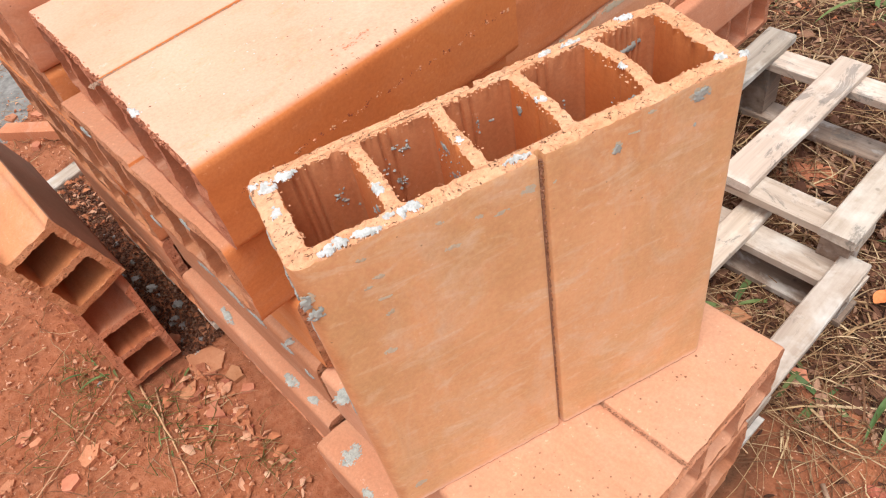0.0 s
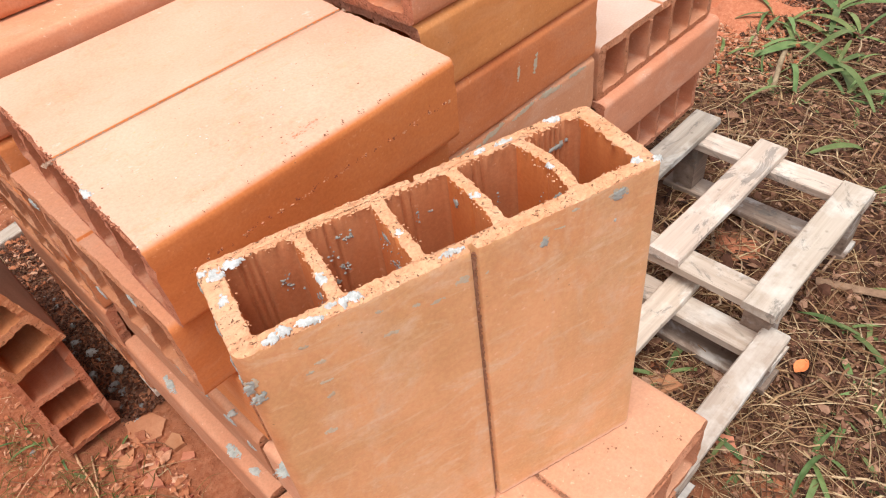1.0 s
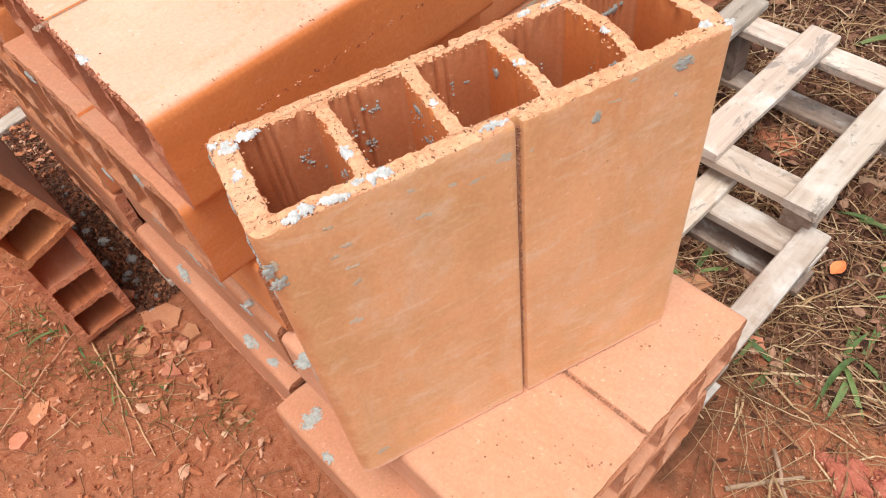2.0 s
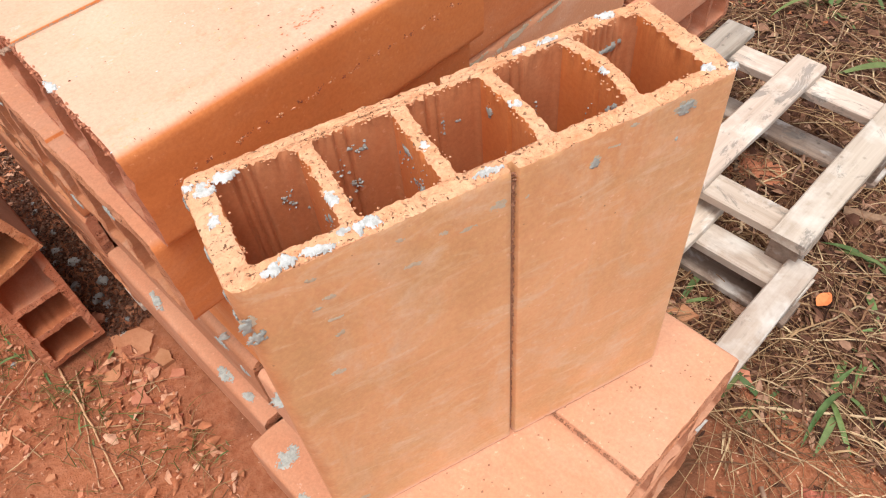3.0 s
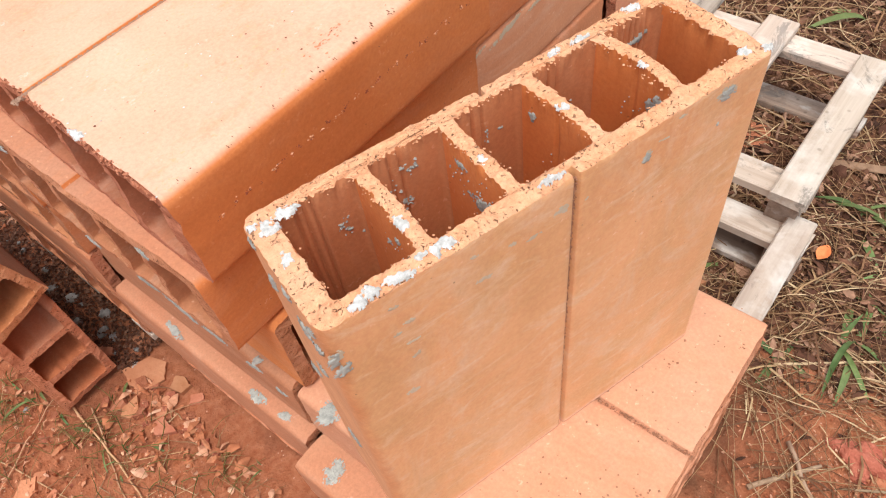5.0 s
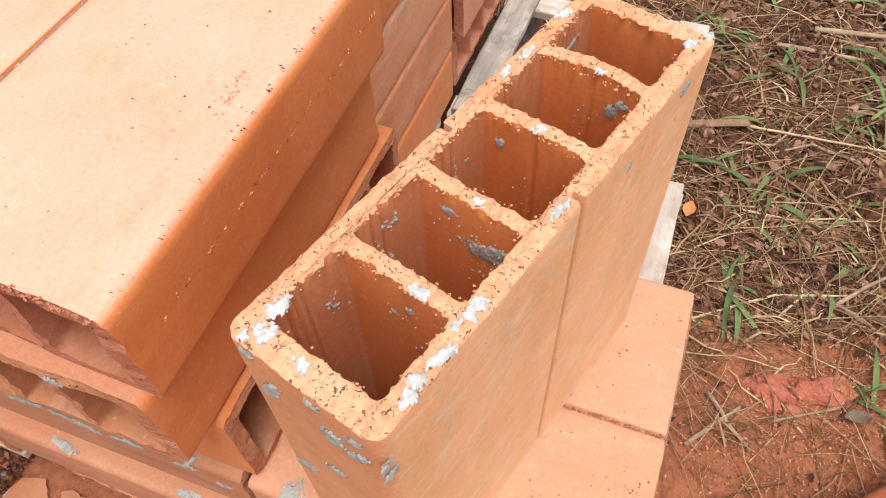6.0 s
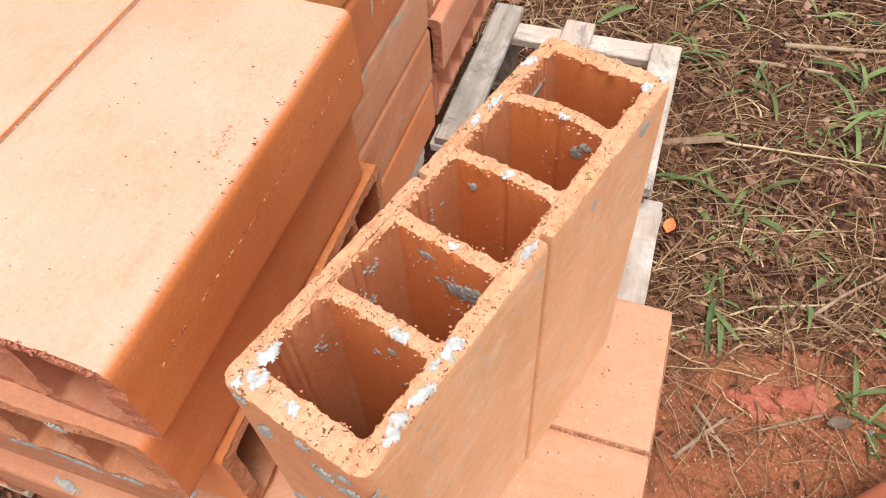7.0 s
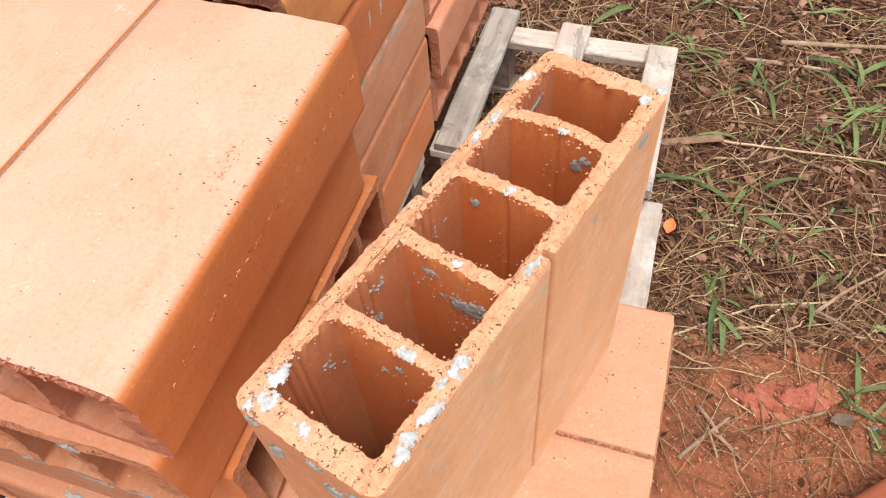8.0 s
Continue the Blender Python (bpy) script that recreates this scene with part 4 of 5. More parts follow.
def ribbons(name, count, place, rng, mat, length, width, bend, lift, flat=False, segments=5):
    """Joined dry stalks: bent three-sided tubes or flat strips lying on the ground."""
    verts, faces = [], []
    done = 0
    while done < count:
        p = place(rng)
        if not p:
            continue
        done += 1
        x, y = p
        a = rng.uniform(0, 2 * math.pi)
        ln = length * rng.uniform(0.35, 1.5)
        w = width * rng.uniform(0.6, 1.5)
        curl, up = rng.gauss(0, bend), rng.uniform(0.1, 1.0) * lift
        z0 = rng.uniform(0.001, 0.01)
        tilt = rng.gauss(0, 0.05)
        kink, snap = 0.3 + 0.5 * math.modf(abs(x) * 517.3)[0] ** 2, 0.9 * bend * math.sin(x * 911.7 + y * 377.1)
        b = len(verts)
        for s in range(segments + 1):
            f = s / segments
            a2 = a + 0.45 * curl * f + (snap * min(1.0, (f - kink) * 6) if f > kink else 0.0)
            px, py = x + math.cos((a + a2) / 2) * ln * f, y + math.sin((a + a2) / 2) * ln * f
            pz = land(px, py) + z0 + up * math.sin(math.pi * f) + tilt * ln * f * 0.4
            nx, ny = -math.sin(a2), math.cos(a2)
            k = w * (1 - 0.6 * f)
            verts.append((px + nx * k, py + ny * k, pz))
            verts.append((px - nx * k, py - ny * k, pz + (0.2 * k if flat else 0)))
            verts.append((px, py, pz + (0.25 * k if flat else 1.5 * k)))
        for s in range(segments):
            o = b + 3 * s
            for i in range(3):
                j = (i + 1) % 3
                faces.append((o + i, o + j, o + 3 + j, o + 3 + i))
    me = bpy.data.meshes.new(name)
    me.from_pydata(verts, [], faces)
    me.materials.append(mat)
    return new(name, me)


def in_mould(rng):
    x, y = rng.uniform(0.40, 2.6), rng.uniform(-0.75, 2.3)
    if rng.random() < 0.9 * max((x - 2.1) / 0.5, (y - 1.7) / 0.6, (-0.45 - y) / 0.3):
        return None
    return (x, y) if free(x, y) and rng.random() < mould(x, y) else None


def in_mould_near(rng):
    x, y = rng.uniform(0.42, 1.9), rng.uniform(-0.6, 1.1)
    return (x, y) if free(x, y) and rng.random() < 0.3 + 0.7 * mould(x, y) else None


def in_earth(rng):
    x, y = rng.uniform(-0.95, 0.0), rng.uniform(-0.1, 2.2)
    return (x, y) if free(x, y) else None


def by_stack(rng):
    x, y = -0.10 + rng.gauss(0, 0.09), rng.uniform(0.25, 1.4)
    x -= (y - 0.45) * 0.27
    return (x, y) if free(x, y) else None


def flakes(name, count, place, rng, mat, size, thick, flatten=0.3):
    """Joined flakes of bark, leaf and earth, each a bent four-cornered chip."""
    verts, faces = [], []
    done = 0
    while done < count:
        p = place(rng)
        if not p:
            continue
        done += 1
        s = size * rng.uniform(0.4, 1.6)
        m = Matrix.Translation((p[0], p[1], land(*p) + rng.uniform(0.0, 0.010))) @ Euler((rng.gauss(0, flatten), rng.gauss(0, flatten), rng.uniform(0, 6.28))).to_matrix().to_4x4()
        b = len(verts)
        e = rng.uniform(0.25, 0.7)
        for x, y, z in ((-1, -e * 0.5, 0), (-0.1, -e, thick * 0.6), (1, -e * 0.3, -0.1), (0.8, e * 0.5, 0.1), (0.0, e, thick), (-0.9, e * 0.4, 0)):
            verts.append(m @ Vector((s * x * rng.uniform(0.7, 1.2), s * y * rng.uniform(0.7, 1.2), s * z)))
        verts.append(m @ Vector((0, 0, s * (thick + 0.12))))
        for i in range(6):
            faces.append((b + i, b + (i + 1) % 6, b + 6))
    me = bpy.data.meshes.new(name)
    me.from_pydata(verts, [], faces)
    me.materials.append(mat)
    return new(name, me)


tagged(flakes("leaf_litter", 24000, in_mould, rng, LITTER, 0.0085, 0.2, 0.4), "dark brown crumbled leaves and bark", "leaf litter", kind="stuff")
tagged(flakes("coarse_litter", 3800, in_mould, rng, LITTER, 0.015, 0.15), "dark curled leaf pieces", "leaf litter", kind="stuff")
tagged(ribbons("fine_litter", 7000, in_mould, rng, LITTER, 0.05, 0.0013, 0.5, 0.006), "dark brown stalks and needles", "leaf litter", kind="stuff")
tagged(ribbons("dry_straw", 2700, in_mould_near, rng, STRAW, 0.14, 0.0010, 0.20, 0.012), "pale dry grass stalks lying on the mould", "straw", kind="stuff")
tagged(ribbons("dry_blades", 800, in_mould_near, rng, STRAW, 0.085, 0.0017, 0.5, 0.014, True), "withered curled grass blades", "straw", kind="stuff")
tagged(ribbons("earth_straw", 1000, in_earth, rng, STRAW, 0.07, 0.0008, 0.5, 0.005), "fine dry stalks on the red earth", "straw", kind="stuff")
tagged(flakes("earth_crumbs", 8000, in_earth, rng, CRUMB, 0.0045, 0.7, 0.6), "small crumbs of red earth and clay", "crumbs", kind="stuff")
tagged(flakes("clay_chips", 420, by_stack, rng, CRUMB, 0.010, 0.35, 0.35), "small broken clay chips beside the stack", "clay chips", kind="stuff")


def by_slab(rng):
    x, y = rng.uniform(0.44, 1.0), rng.uniform(-0.42, 0.2)
    return (x, y) if free(x, y) and not (x < 0.75 and y < -0.2 and rng.random() < 0.6) else None


def by_slab_dark(rng):
    p = by_slab(rng)
    return p if p and rng.random() < 0.05 + mould(*p) else None


def shade_side(rng):
    p = spot(rng.uniform(-0.072, 0.02), rng.uniform(0.50, 1.25))
    return p.x, p.y


# brown soil in the gap by the stack, coloured darker for the shade there
tagged(flakes("damp_soil", 4000, shade_side, rng, SOIL, 0.0042, 0.5, 0.5), "dark brown soil beside the stack, its shade put into the colour", "soil", kind="stuff")
def weedy(rng):
    cx, cy, r = rng.choice(((-0.124, 0.341, 0.045), (-0.135, 0.40, 0.035), (-0.075, 0.285, 0.03), (-0.44, 0.726, 0.03), (-0.326, 0.596, 0.03), (-0.30, 0.47, 0.05), (-0.47, 0.64, 0.05)))
    x, y = rng.gauss(cx, r), rng.gauss(cy, r)
    return (x, y) if free(x, y) else None


tagged(ribbons("wispy_weeds", 240, weedy, random.Random(31), WEED, 0.045, 0.0007, 0.6, 0.014), "fine wisps of green and brown weed on the red earth", "weeds", kind="stuff")
tagged(ribbons("near_straw", 560, by_slab, rng, STRAW, 0.13, 0.0007, 0.25, 0.016), "pale dry grass stalks beside the slab", "straw", kind="stuff")
tagged(flakes("near_litter", 2600, by_slab_dark, rng, LITTER, 0.007, 0.2, 0.4), "dark brown crumbled leaves", "leaf litter", kind="stuff")


tagged(ribbons("near_blades", 70, by_slab, rng, STRAW, 0.10, 0.0018, 0.45, 0.018, True), "pale dry grass blades beside the slab", "straw", kind="stuff")


def red_patch(rng):
    x, y = rng.gauss(0.62, 0.16), rng.gauss(-0.30, 0.13)
    return (x, y) if free(x, y) else None


def red_heap(rng):
    x, y = rng.gauss(1.66, 0.17), rng.gauss(1.06, 0.12)
    return (x, y) if free(x, y) else None


tagged(flakes("earth_grit", 4200, red_patch, rng, CRUMB, 0.0024, 0.7, 0.6), "crumbs of red earth", "crumbs", kind="stuff")
tagged(flakes("red_gravel", 5200, red_heap, rng, CRUMB, 0.0075, 0.7, 0.6), "bright red crumbled clay", "crumbs", kind="stuff")


# ---- single pieces on the ground ----
def lump(sx, sy, sz, seed, cuts=2, rough=0.35):
    bm = bmesh.new()
    bmesh.ops.create_icosphere(bm, subdivisions=cuts, radius=1)
    for v in bm.verts:
        k = 1 + rough * noise.noise(v.co * 1.6 + Vector((seed, 0, 0))) + 0.3 * rough * noise.noise(v.co * 5 + Vector((0, seed, 0)))
        v.co = Vector((v.co.x * k * sx, v.co.y * k * sy, v.co.z * k * sz))
    for f in bm.faces:
        f.smooth = cuts > 2
    return bm


def plate(corners, thick, seed):
    """A broken flat piece with rough edges, in its own plane."""
    bm = bmesh.new()
    pts = []
    for a, c in zip(corners, corners[1:] + corners[:1]):
        for i in range(4):
            f = i / 4
            k = 0.0022 * noise.noise(Vector((a[0] * 90 + f * 7 + seed, a[1] * 90, 0)))
            pts.append((a[0] + (c[0] - a[0]) * f + k, a[1] + (c[1] - a[1]) * f + k))
    lo = [bm.verts.new((x, y, 0)) for x, y in pts]
    hi = [bm.verts.new((x * 0.97, y * 0.97, thick)) for x, y in pts]
    bm.faces.new(hi)
    bm.faces.new(lo[::-1])
    for i in range(len(pts)):
        j = (i + 1) % len(pts)
        bm.faces.new((lo[i], lo[j], hi[j], hi[i]))
    return bm


def on_ground(ob, x, y, turn=0, tilt=0, sink=0.002):
    ob.matrix_world = pose(x, y, land(x, y) - sink, tilt, tilt * 0.6, turn)
    return ob


def shard(x, y, size, n=5, thick=0.010, tilt=0.0):
    pts = [(size * rng.uniform(0.65, 1.1) * math.cos(2 * math.pi * (i + rng.uniform(-0.25, 0.25)) / n), size * 0.8 * rng.uniform(0.65, 1.1) * math.sin(2 * math.pi * (i + rng.uniform(-0.2, 0.2)) / n)) for i in range(n)]
    ob = new("clay_shard", mesh_from("clay_shard", plate(pts, thick, rng.uniform(0, 50)), SHARD))
    on_ground(ob, x, y, rng.uniform(0, 360), tilt)
    return tagged(ob, "broken piece of orange clay on the red earth", "clay shard", "clay shards")


for x, y, s, n in ((-0.218, 0.622, 0.046, 6), (-0.230, 0.505, 0.028, 4), (-0.262, 0.572, 0.024, 5), (-0.172, 0.560, 0.024, 5), (-0.160, 0.515, 0.018, 5), (-0.455, 0.535, 0.030, 5), (-0.495, 0.500, 0.022, 6),
                   (-0.430, 0.545, 0.016, 5), (-0.565, 0.640, 0.022, 4), (-0.545, 0.615, 0.014, 5), (-0.264, 0.712, 0.022, 5), (-0.20, 0.70, 0.018, 5), (-0.29, 0.53, 0.014, 4), (-0.42, 0.50, 0.014, 5),
                   (-0.19, 0.47, 0.012, 4), (-0.33, 0.70, 0.014, 5), (-0.45, 0.62, 0.010, 5), (-0.60, 0.55, 0.016, 5), (-0.39, 0.43, 0.011, 5), (-0.50, 1.72, 0.045, 5), (-0.44, 1.76, 0.035, 4),
                   (-0.41, 1.66, 0.030, 5), (-0.53, 1.80, 0.026, 5), (-0.47, 1.60, 0.022, 5), (0.645, 0.175, 0.045, 5), (0.66, 0.02, 0.028, 5), (-0.36, 1.52, 0.02, 5), (-0.33, 1.30, 0.018, 5)):
    shard(x, y, s, n, 0.012 if s > 0.02 else 0.008, rng.uniform(-7, 7))
pile = random.Random(21)
for k in range(130):
    if k < 86:
        x, y = pile.gauss(-0.205, 0.045), pile.gauss(0.600, 0.075)
    elif k < 110:
        d = spot(pile.gauss(-0.055, 0.018), pile.uniform(0.0, 0.5))
        x, y = d.x, d.y
    else:
        x, y = pile.uniform(-0.62, -0.30), pile.uniform(0.36, 0.66)
    if free(x, y):
        size = pile.uniform(0.004, 0.019) * (0.7 if k >= 86 else 1.0)
        n = pile.choice((4, 5, 5, 6))
        pts = [(size * pile.uniform(0.6, 1.15) * math.cos(2 * math.pi * (i + pile.uniform(-0.3, 0.3)) / n), size * 0.75 * pile.uniform(0.6, 1.15) * math.sin(2 * math.pi * (i + pile.uniform(-0.25, 0.25)) / n)) for i in range(n)]
        ob = new("clay_shard", mesh_from("clay_shard", plate(pts, size * pile.uniform(0.3, 0.8), pile.uniform(0, 50)), SHARD if k % 4 == 0 else MUD))
        on_ground(ob, x, y, pile.uniform(0, 360), pile.uniform(-16, 16))
        tagged(ob, "small broken piece of orange clay on the red earth", "clay shard", "clay shards")
bar = new("clay_fragment", mesh_from("clay_fragment", plate([(0, 0), (0.22, 0.0), (0.225, 0.05), (0.005, 0.045)], 0.03, 3), CLAY))
on_ground(bar, -0.56, 1.70, -35)
tagged(bar, "long orange clay fragment on grey rubble", "clay shard")
strip = new("wood_offcut", mesh_from("wood_offcut", board(0.20, 0.05, 0.02, rng), WOOD))
on_ground(strip, -0.47, 1.33, 26)
tagged(strip, "short weathered wood offcut on the earth", "wood offcut")
cement = new("cement_spill", mesh_from("cement_spill", blob(0.22, 0.30, 0.02, 4, 6, 30), PEBBLE))
on_ground(cement, -0.62, 1.98, 0, 0, 0.0)
tagged(cement, "dried grey cement spilt on the earth", "cement")

RUBBLE = [(*spot(rng.uniform(-0.062, -0.008), 0.50 + 0.5 * k / 18)[:2], rng.uniform(0.005, 0.014)) for k in range(18)]
for x, y, s in RUBBLE + [(0.68, -0.385, 0.007), (-0.42, 0.69, 0.006)]:
    ob = new("rubble_stone", mesh_from("rubble_stone", lump(s, s * 0.8, s * 0.6, rng.uniform(0, 40)), PEBBLE))
    on_ground(ob, x, y, rng.uniform(0, 360), 0, -s * 0.3)
    tagged(ob, "small grey stone of mortar rubble", "stone", "rubble stones")

for x, y, sx, sy, sz in ((0.625, -0.212, 0.042, 0.030, 0.020), (0.668, -0.268, 0.040, 0.026, 0.018), (0.61, -0.255, 0.022, 0.018, 0.010), (1.02, 0.36, 0.065, 0.05, 0.012), (0.70, -0.30, 0.03, 0.02, 0.01)):
    ob = new("earth_clod", mesh_from("earth_clod", lump(sx, sy, sz, rng.uniform(0, 40), 4, 0.55), plain_material("red_clod", (0.36, 0.11, 0.06), (0.52, 0.20, 0.12), 45, 0.95, 0.08, 0.01, 0.008)))
    on_ground(ob, x, y, rng.uniform(0, 360), 0, 0.002)
    tagged(ob, "clod of bright red earth", "clod", "earth clods")


heap = new("earth_heap", mesh_from("earth_heap", blob(0.42, 0.26, 0.05, 9, 7, 34), plain_material("loose_red_earth", (0.46, 0.13, 0.06), (0.62, 0.25, 0.14), 70, 0.95, 0.0, 0.0, 0.006)))
on_ground(heap, 1.86, 1.22, 20, 0, 0.002)
tagged(heap, "low heap of loose bright red earth", "earth")


def stick(points, radius, mat, name, label, category, group):
    """A bent twig or stalk through a few ground points."""
    bm = bmesh.new()
    pts = [Vector((x, y, land(x, y) + z)) for x, y, z in points]
    fine = []
    for i in range(len(pts) - 1):
        for k in range(6):
            f = k / 6
            p = pts[i].lerp(pts[i + 1], f)
            w = 0.004 * noise.noise(p * 25)
            fine.append(p + Vector((w, -w, abs(w) * 0.5)))
    fine.append(pts[-1])
    prev = None
    for i, p in enumerate(fine):
        d = (fine[min(i + 1, len(fine) - 1)] - fine[max(i - 1, 0)]).normalized()
        a = d.cross(UP).normalized()
        c = a.cross(d)
        r = radius * (1 - 0.45 * i / len(fine)) * (1 + 0.2 * noise.noise(p * 60))
        row = [bm.verts.new(p + r * (math.cos(t) * a + math.sin(t) * c)) for t in (0, 1.05, 2.1, 3.14, 4.19, 5.24)]
        if prev:
            for k in range(6):
                bm.faces.new((prev[k], prev[(k + 1) % 6], row[(k + 1) % 6], row[k])).smooth = True
        else:
            bm.faces.new(row)
        prev = row
    bm.faces.new(prev[::-1])
    bmesh.ops.recalc_face_normals(bm, faces=bm.faces)
    return tagged(new(name, mesh_from(name, bm, mat)), label, category, group)


STALK_DUSTY = plain_material("red_dusted_stalk", (0.44, 0.22, 0.12), (0.60, 0.38, 0.23), 40, 0.9, 0.15)
STALK = plain_material("pale_stalk", (0.50, 0.34, 0.19), (0.70, 0.54, 0.34), 40, 0.8, 0.15)
for pts, r in ((((0.645, -0.03, 0.010), (0.795, -0.145, 0.012), (0.925, -0.321, 0.006)), 0.0030), (((0.934, 0.022, 0.006), (0.973, -0.10, 0.008), (1.04, -0.19, 0.010)), 0.0026),
               (((1.149, 0.095, 0.012), (1.21, -0.08, 0.012), (1.28, -0.27, 0.010)), 0.0032), (((-0.518, 0.684, 0.004), (-0.398, 0.473, 0.005)), 0.0028), (((-0.345, 0.635, 0.008), (-0.315, 0.49, 0.006), (-0.292, 0.354, 0.004)), 0.0034),
               (((-0.319, 0.616, 0.006), (-0.325, 0.50, 0.004), (-0.327, 0.375, 0.004)), 0.0030), (((-0.610, 0.44, 0.004), (-0.43, 0.62, 0.006), (-0.34, 0.70, 0.004)), 0.0026), (((-0.322, 0.495, 0.003), (-0.209, 0.438, 0.005)), 0.0018)):
    stick(pts, r if pts[0][0] > 0 else r * 0.62, STALK if pts[0][0] > 0 else STALK_DUSTY, "dry_stalk", "pale dry grass stalk lying on the ground", "stalk", "dry stalks")
for pts, r in ((((0.826, -0.231, 0.008), (0.90, -0.262, 0.010), (1.02, -0.33, 0.006)), 0.0045), (((1.542, 0.068, 0.01), (1.60, -0.05, 0.012), (1.66, -0.18, 0.008)), 0.0075), (((0.455, -0.14, 0.006), (0.567, -0.183, 0.006)), 0.0045),
               (((0.557, -0.129, 0.008), (0.507, -0.225, 0.006)), 0.0040), (((0.841, -0.186, 0.008), (0.84, -0.27, 0.010), (0.815, -0.37, 0.004)), 0.0045), (((1.45, 0.118, 0.008), (1.504, -0.06, 0.010)), 0.0060),
               (((1.55, 0.75, 0.01), (1.90, 0.98, 0.012)), 0.0085), (((0.92, 0.33, 0.005), (1.06, 0.46, 0.006)), 0.0050), (((0.66, -0.31, 0.006), (0.56, -0.22, 0.006)), 0.0030)):
    stick(pts, r, STICK, "twig", "grey-brown dry twig on the leaf mould", "twig", "twigs")
BARK = plain_material("split_wood", (0.22, 0.13, 0.08), (0.42, 0.27, 0.17), 60)
for k in range(95):
    x, y = rng.uniform(0.85, 2.2), rng.uniform(-0.55, 0.75)
    if free(x, y) and mould(x, y) > 0.5:
        a, ln = rng.uniform(0, 6.28), rng.uniform(0.06, 0.22)
        bend = rng.uniform(-0.5, 0.5)
        stick(((x, y, 0.007), (x + math.cos(a) * ln * 0.5, y + math.sin(a) * ln * 0.5, 0.011), (x + math.cos(a + bend) * ln, y + math.sin(a + bend) * ln, 0.007)),
              rng.uniform(0.0016, 0.0040), STICK if k % 2 else BARK, "twig", "brown dry twig on the leaf mould", "twig", "twigs")
sliver = new("wood_sliver", mesh_from("wood_sliver", board(0.16, 0.022, 0.006, rng), BARK))
on_ground(sliver, 1.06, 0.185, -52, 0, -0.006)
tagged(sliver, "thin split of weathered wood on the mould", "wood offcut")


def leaf_mesh(length, width, curl, seed):
    bm = bmesh.new()
    rows = []
    for i in range(7):
        f = i / 6
        w = width * math.sin(math.pi * min(0.97, f * 0.95 + 0.03)) ** 0.8
        z = curl * (f - 0.5) ** 2 + 0.002 * noise.noise(Vector((f * 4, seed, 0)))
        rows.append([bm.verts.new((length * f, s * w, z + abs(s) * w * 0.5)) for s in (-1, -0.4, 0, 0.4, 1)])
    for a, c in zip(rows, rows[1:]):
        for k in range(4):
            bm.faces.new((a[k], c[k], c[k + 1], a[k + 1])).smooth = True
    return bm


for x, y, ln, w, mat, turn, lab in ((0.860, 0.058, 0.040, 0.012, LEAF_ORANGE, 10, "fallen orange leaf on the dark mould"), (0.640, -0.318, 0.042, 0.011, LEAF_GREY, -50, "withered grey-brown leaf on red earth")):
    ob = new("fallen_leaf", mesh_from("fallen_leaf", leaf_mesh(ln, w, 0.02, x), mat))
    on_ground(ob, x, y, turn, 0, -0.012)
    tagged(ob, lab, "leaf", "fallen leaves")


# ---- grass ----
def blade_mesh(length, width, droop, seed):
    """One creased grass blade, rising and bending over."""
    bm = bmesh.new()
    rows = []
    n = 8
    x = z = 0.0
    a = 1.25
    for i in range(n + 1):
        f = i / n
        w = width * (0.55 + 0.9 * f if f < 0.4 else 0.91 * (1 - ((f - 0.4) / 0.6) ** 1.7)) + 0.0002
        rows.append([bm.verts.new((x, -w, z + 0.35 * w)), bm.verts.new((x, 0, z)), bm.verts.new((x, w, z + 0.35 * w))])
        a -= droop / n * (1.4 - f)
        x += math.cos(a) * length / n
        z += math.sin(a) * length / n
    for p, q in zip(rows, rows[1:]):
        for k in range(2):
            bm.faces.new((p[k], q[k], q[k + 1], p[k + 1])).smooth = True
    return bm


BLADES = [mesh_from("blade", blade_mesh(0.060 + 0.024 * k, 0.0032 + 0.0010 * (k % 3), 1.1 + 0.22 * k, k), BLADE) for k in range(5)]


sprout = random.Random(12)


def tuft(x, y, n, scale=1.0):
    base = new("grass_tuft")
    base.matrix_world = pose(x, y, land(x, y) - 0.003, 0, 0, sprout.uniform(0, 360))
    tagged(base, "small tuft of green broad-bladed grass", "grass", "grass tufts")
    for i in range(n):
        ob = new("blade", sprout.choice(BLADES))
        ob.parent = base
        s = scale * sprout.uniform(0.65, 1.25)
        ob.matrix_local = pose(sprout.gauss(0, 0.008), sprout.gauss(0, 0.008), 0, sprout.gauss(0, 14), sprout.uniform(5, 55), 360 * i / n + sprout.uniform(-30, 30)) @ Matrix.Diagonal((s, s * sprout.uniform(0.8, 1.3), s, 1))


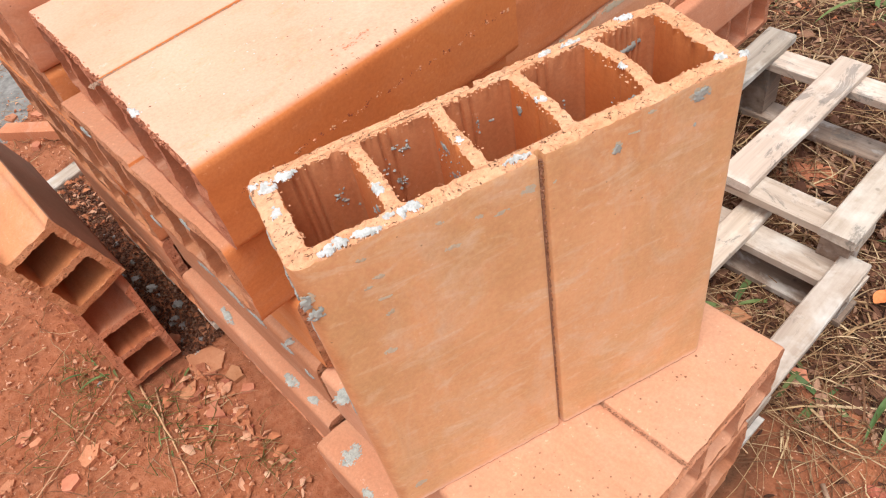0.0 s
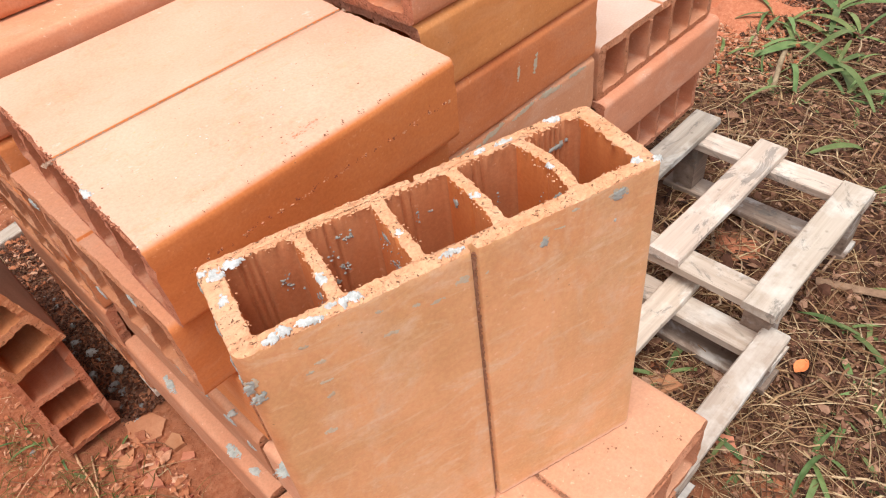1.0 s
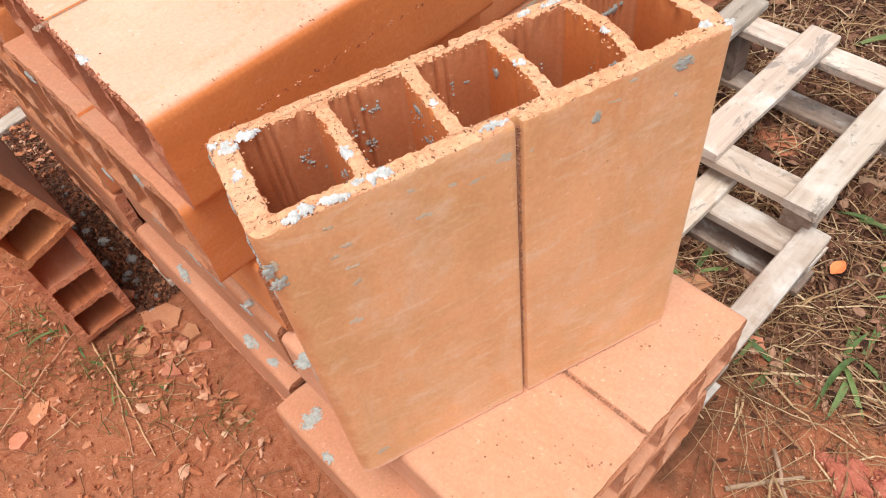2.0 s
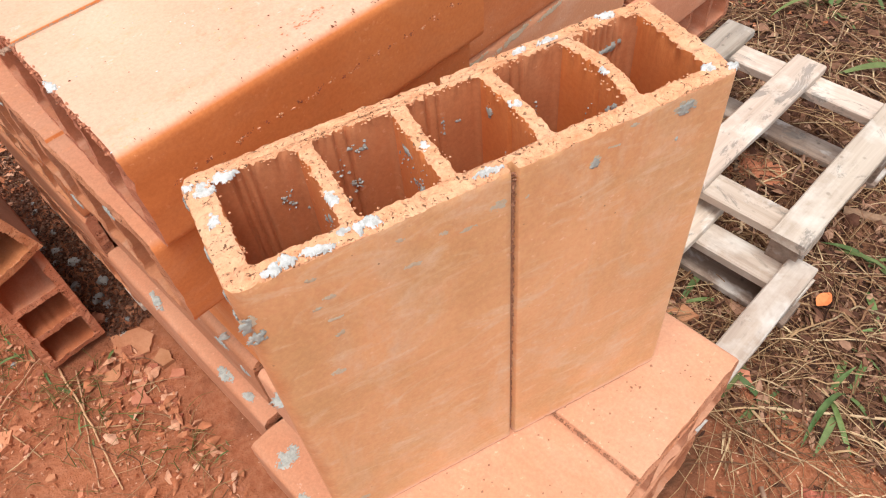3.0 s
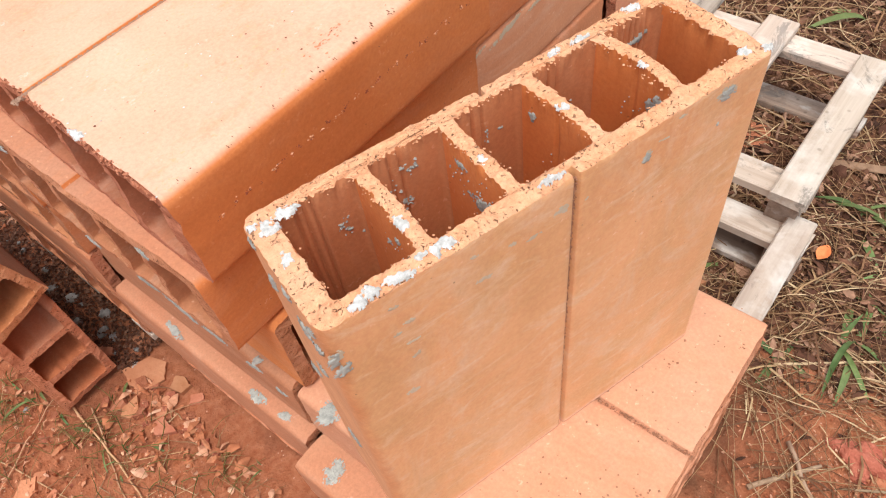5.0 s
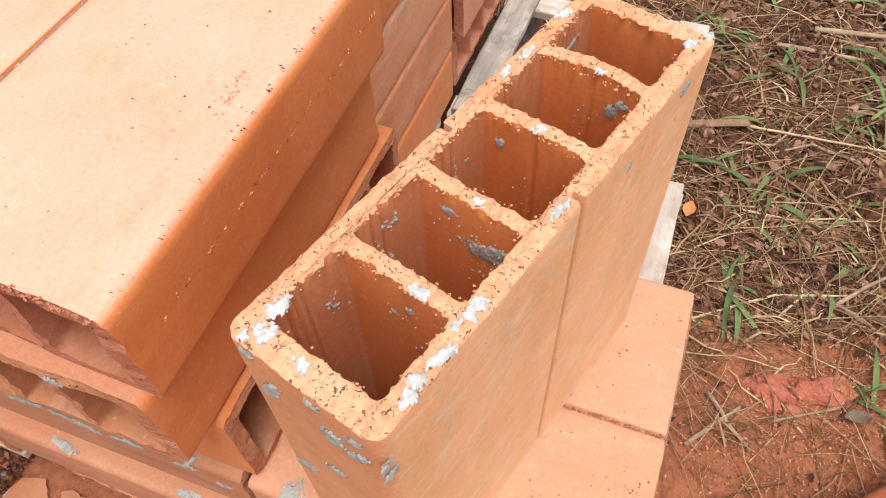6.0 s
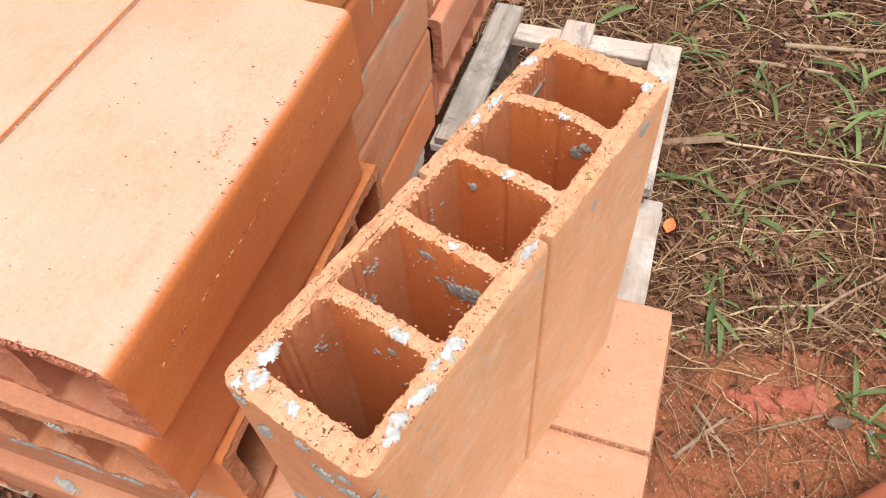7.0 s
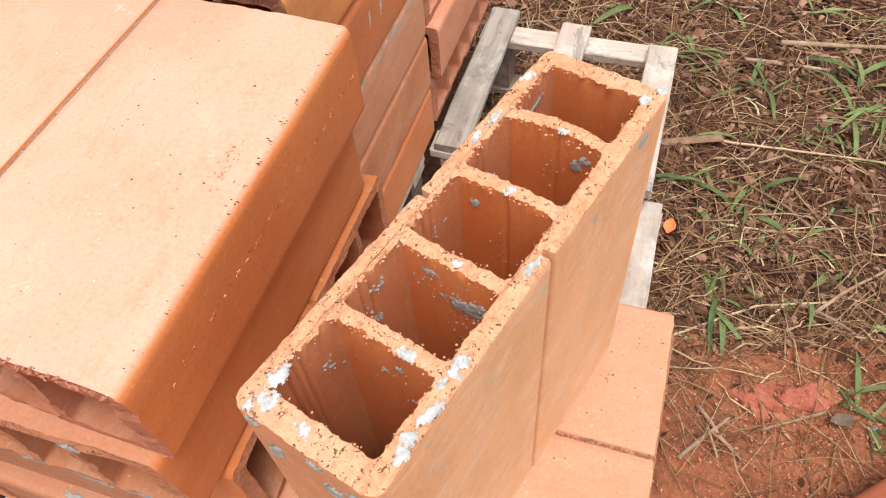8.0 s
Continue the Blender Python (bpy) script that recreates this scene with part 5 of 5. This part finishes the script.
for x, y, n, s in ((1.03, 0.037, 4, 1.1), (0.753, -0.080, 5, 1.0), (0.985, -0.165, 3, 1.0), (0.955, -0.253, 4, 1.1), (0.871, -0.305, 3, 1.1), (1.294, -0.088, 5, 0.9), (1.382, -0.134, 6, 1.0), (1.493, -0.14, 5, 1.0),
                   (1.373, 0.198, 5, 0.9), (1.366, 0.087, 4, 0.9), (0.998, -0.057, 2, 0.8), (0.711, -0.359, 5, 1.2), (1.406, 0.236, 3, 1.0), (1.699, 0.064, 5, 1.0), (0.693, 0.022, 3, 0.8),
                   (1.682, 0.894, 8, 1.6), (1.583, 0.703, 8, 1.5), (1.774, 0.738, 9, 1.6), (1.947, 0.805, 9, 1.7), (1.555, 0.95, 7, 1.6), (1.66, 0.60, 7, 1.5), (1.80, 0.88, 8, 1.6), (1.62, 0.80, 6, 1.3), (1.73, 0.98, 6, 1.4), (1.70, 0.45, 5, 1.2), (1.369, 0.306, 4, 1.1), (1.026, 0.081, 4, 1.0), (0.775, -0.072, 4, 0.9),
                   (0.667, -0.017, 3, 0.9), (0.673, 0.186, 3, 0.9), (1.147, 0.325, 4, 0.6), (1.532, 0.451, 4, 1.1), (1.86, 1.018, 8, 2.0), (-0.425, 0.725, 6, 0.7), (-0.391, 0.712, 4, 0.7), (-0.356, 0.597, 3, 0.45),
                   (-0.281, 0.489, 4, 0.4), (-0.124, 0.336, 4, 0.35), (-0.324, 0.484, 3, 0.4), (-0.249, 0.63, 4, 0.4), (2.05, 0.95, 8, 2.0), (2.1, 0.5, 6, 1.7), (1.85, 0.35, 5, 1.1), (1.65, 0.25, 4, 1.0),
                   (1.75, -0.15, 4, 1.0), (1.2, 0.02, 3, 0.8), (1.12, -0.25, 3, 0.8), (0.80, -0.42, 4, 1.0), (0.693, -0.382, 4, 1.3), (0.80, -0.16, 3, 1.0), (0.86, -0.22, 4, 1.0), (0.92, -0.10, 3, 0.9), (1.95, 1.25, 6, 1.4), (-0.08, 0.27, 3, 0.3)):
    tuft(x, y, n + (x > 0.6), s * 1.25 if x > 0.5 else s)
spots = 0
while spots < 80:
    x, y = rng.uniform(0.85, 2.0) if spots % 3 else rng.uniform(0.8, 1.5), rng.uniform(-0.45, 0.9) if spots % 3 else rng.uniform(-0.4, 0.2)
    if free(x, y) and not (0.7 < x < 1.3 and 0.0 < y < 0.7):
        tuft(x, y, rng.choice((2, 3, 4, 5)), rng.uniform(0.6, 1.25))
        spots += 1
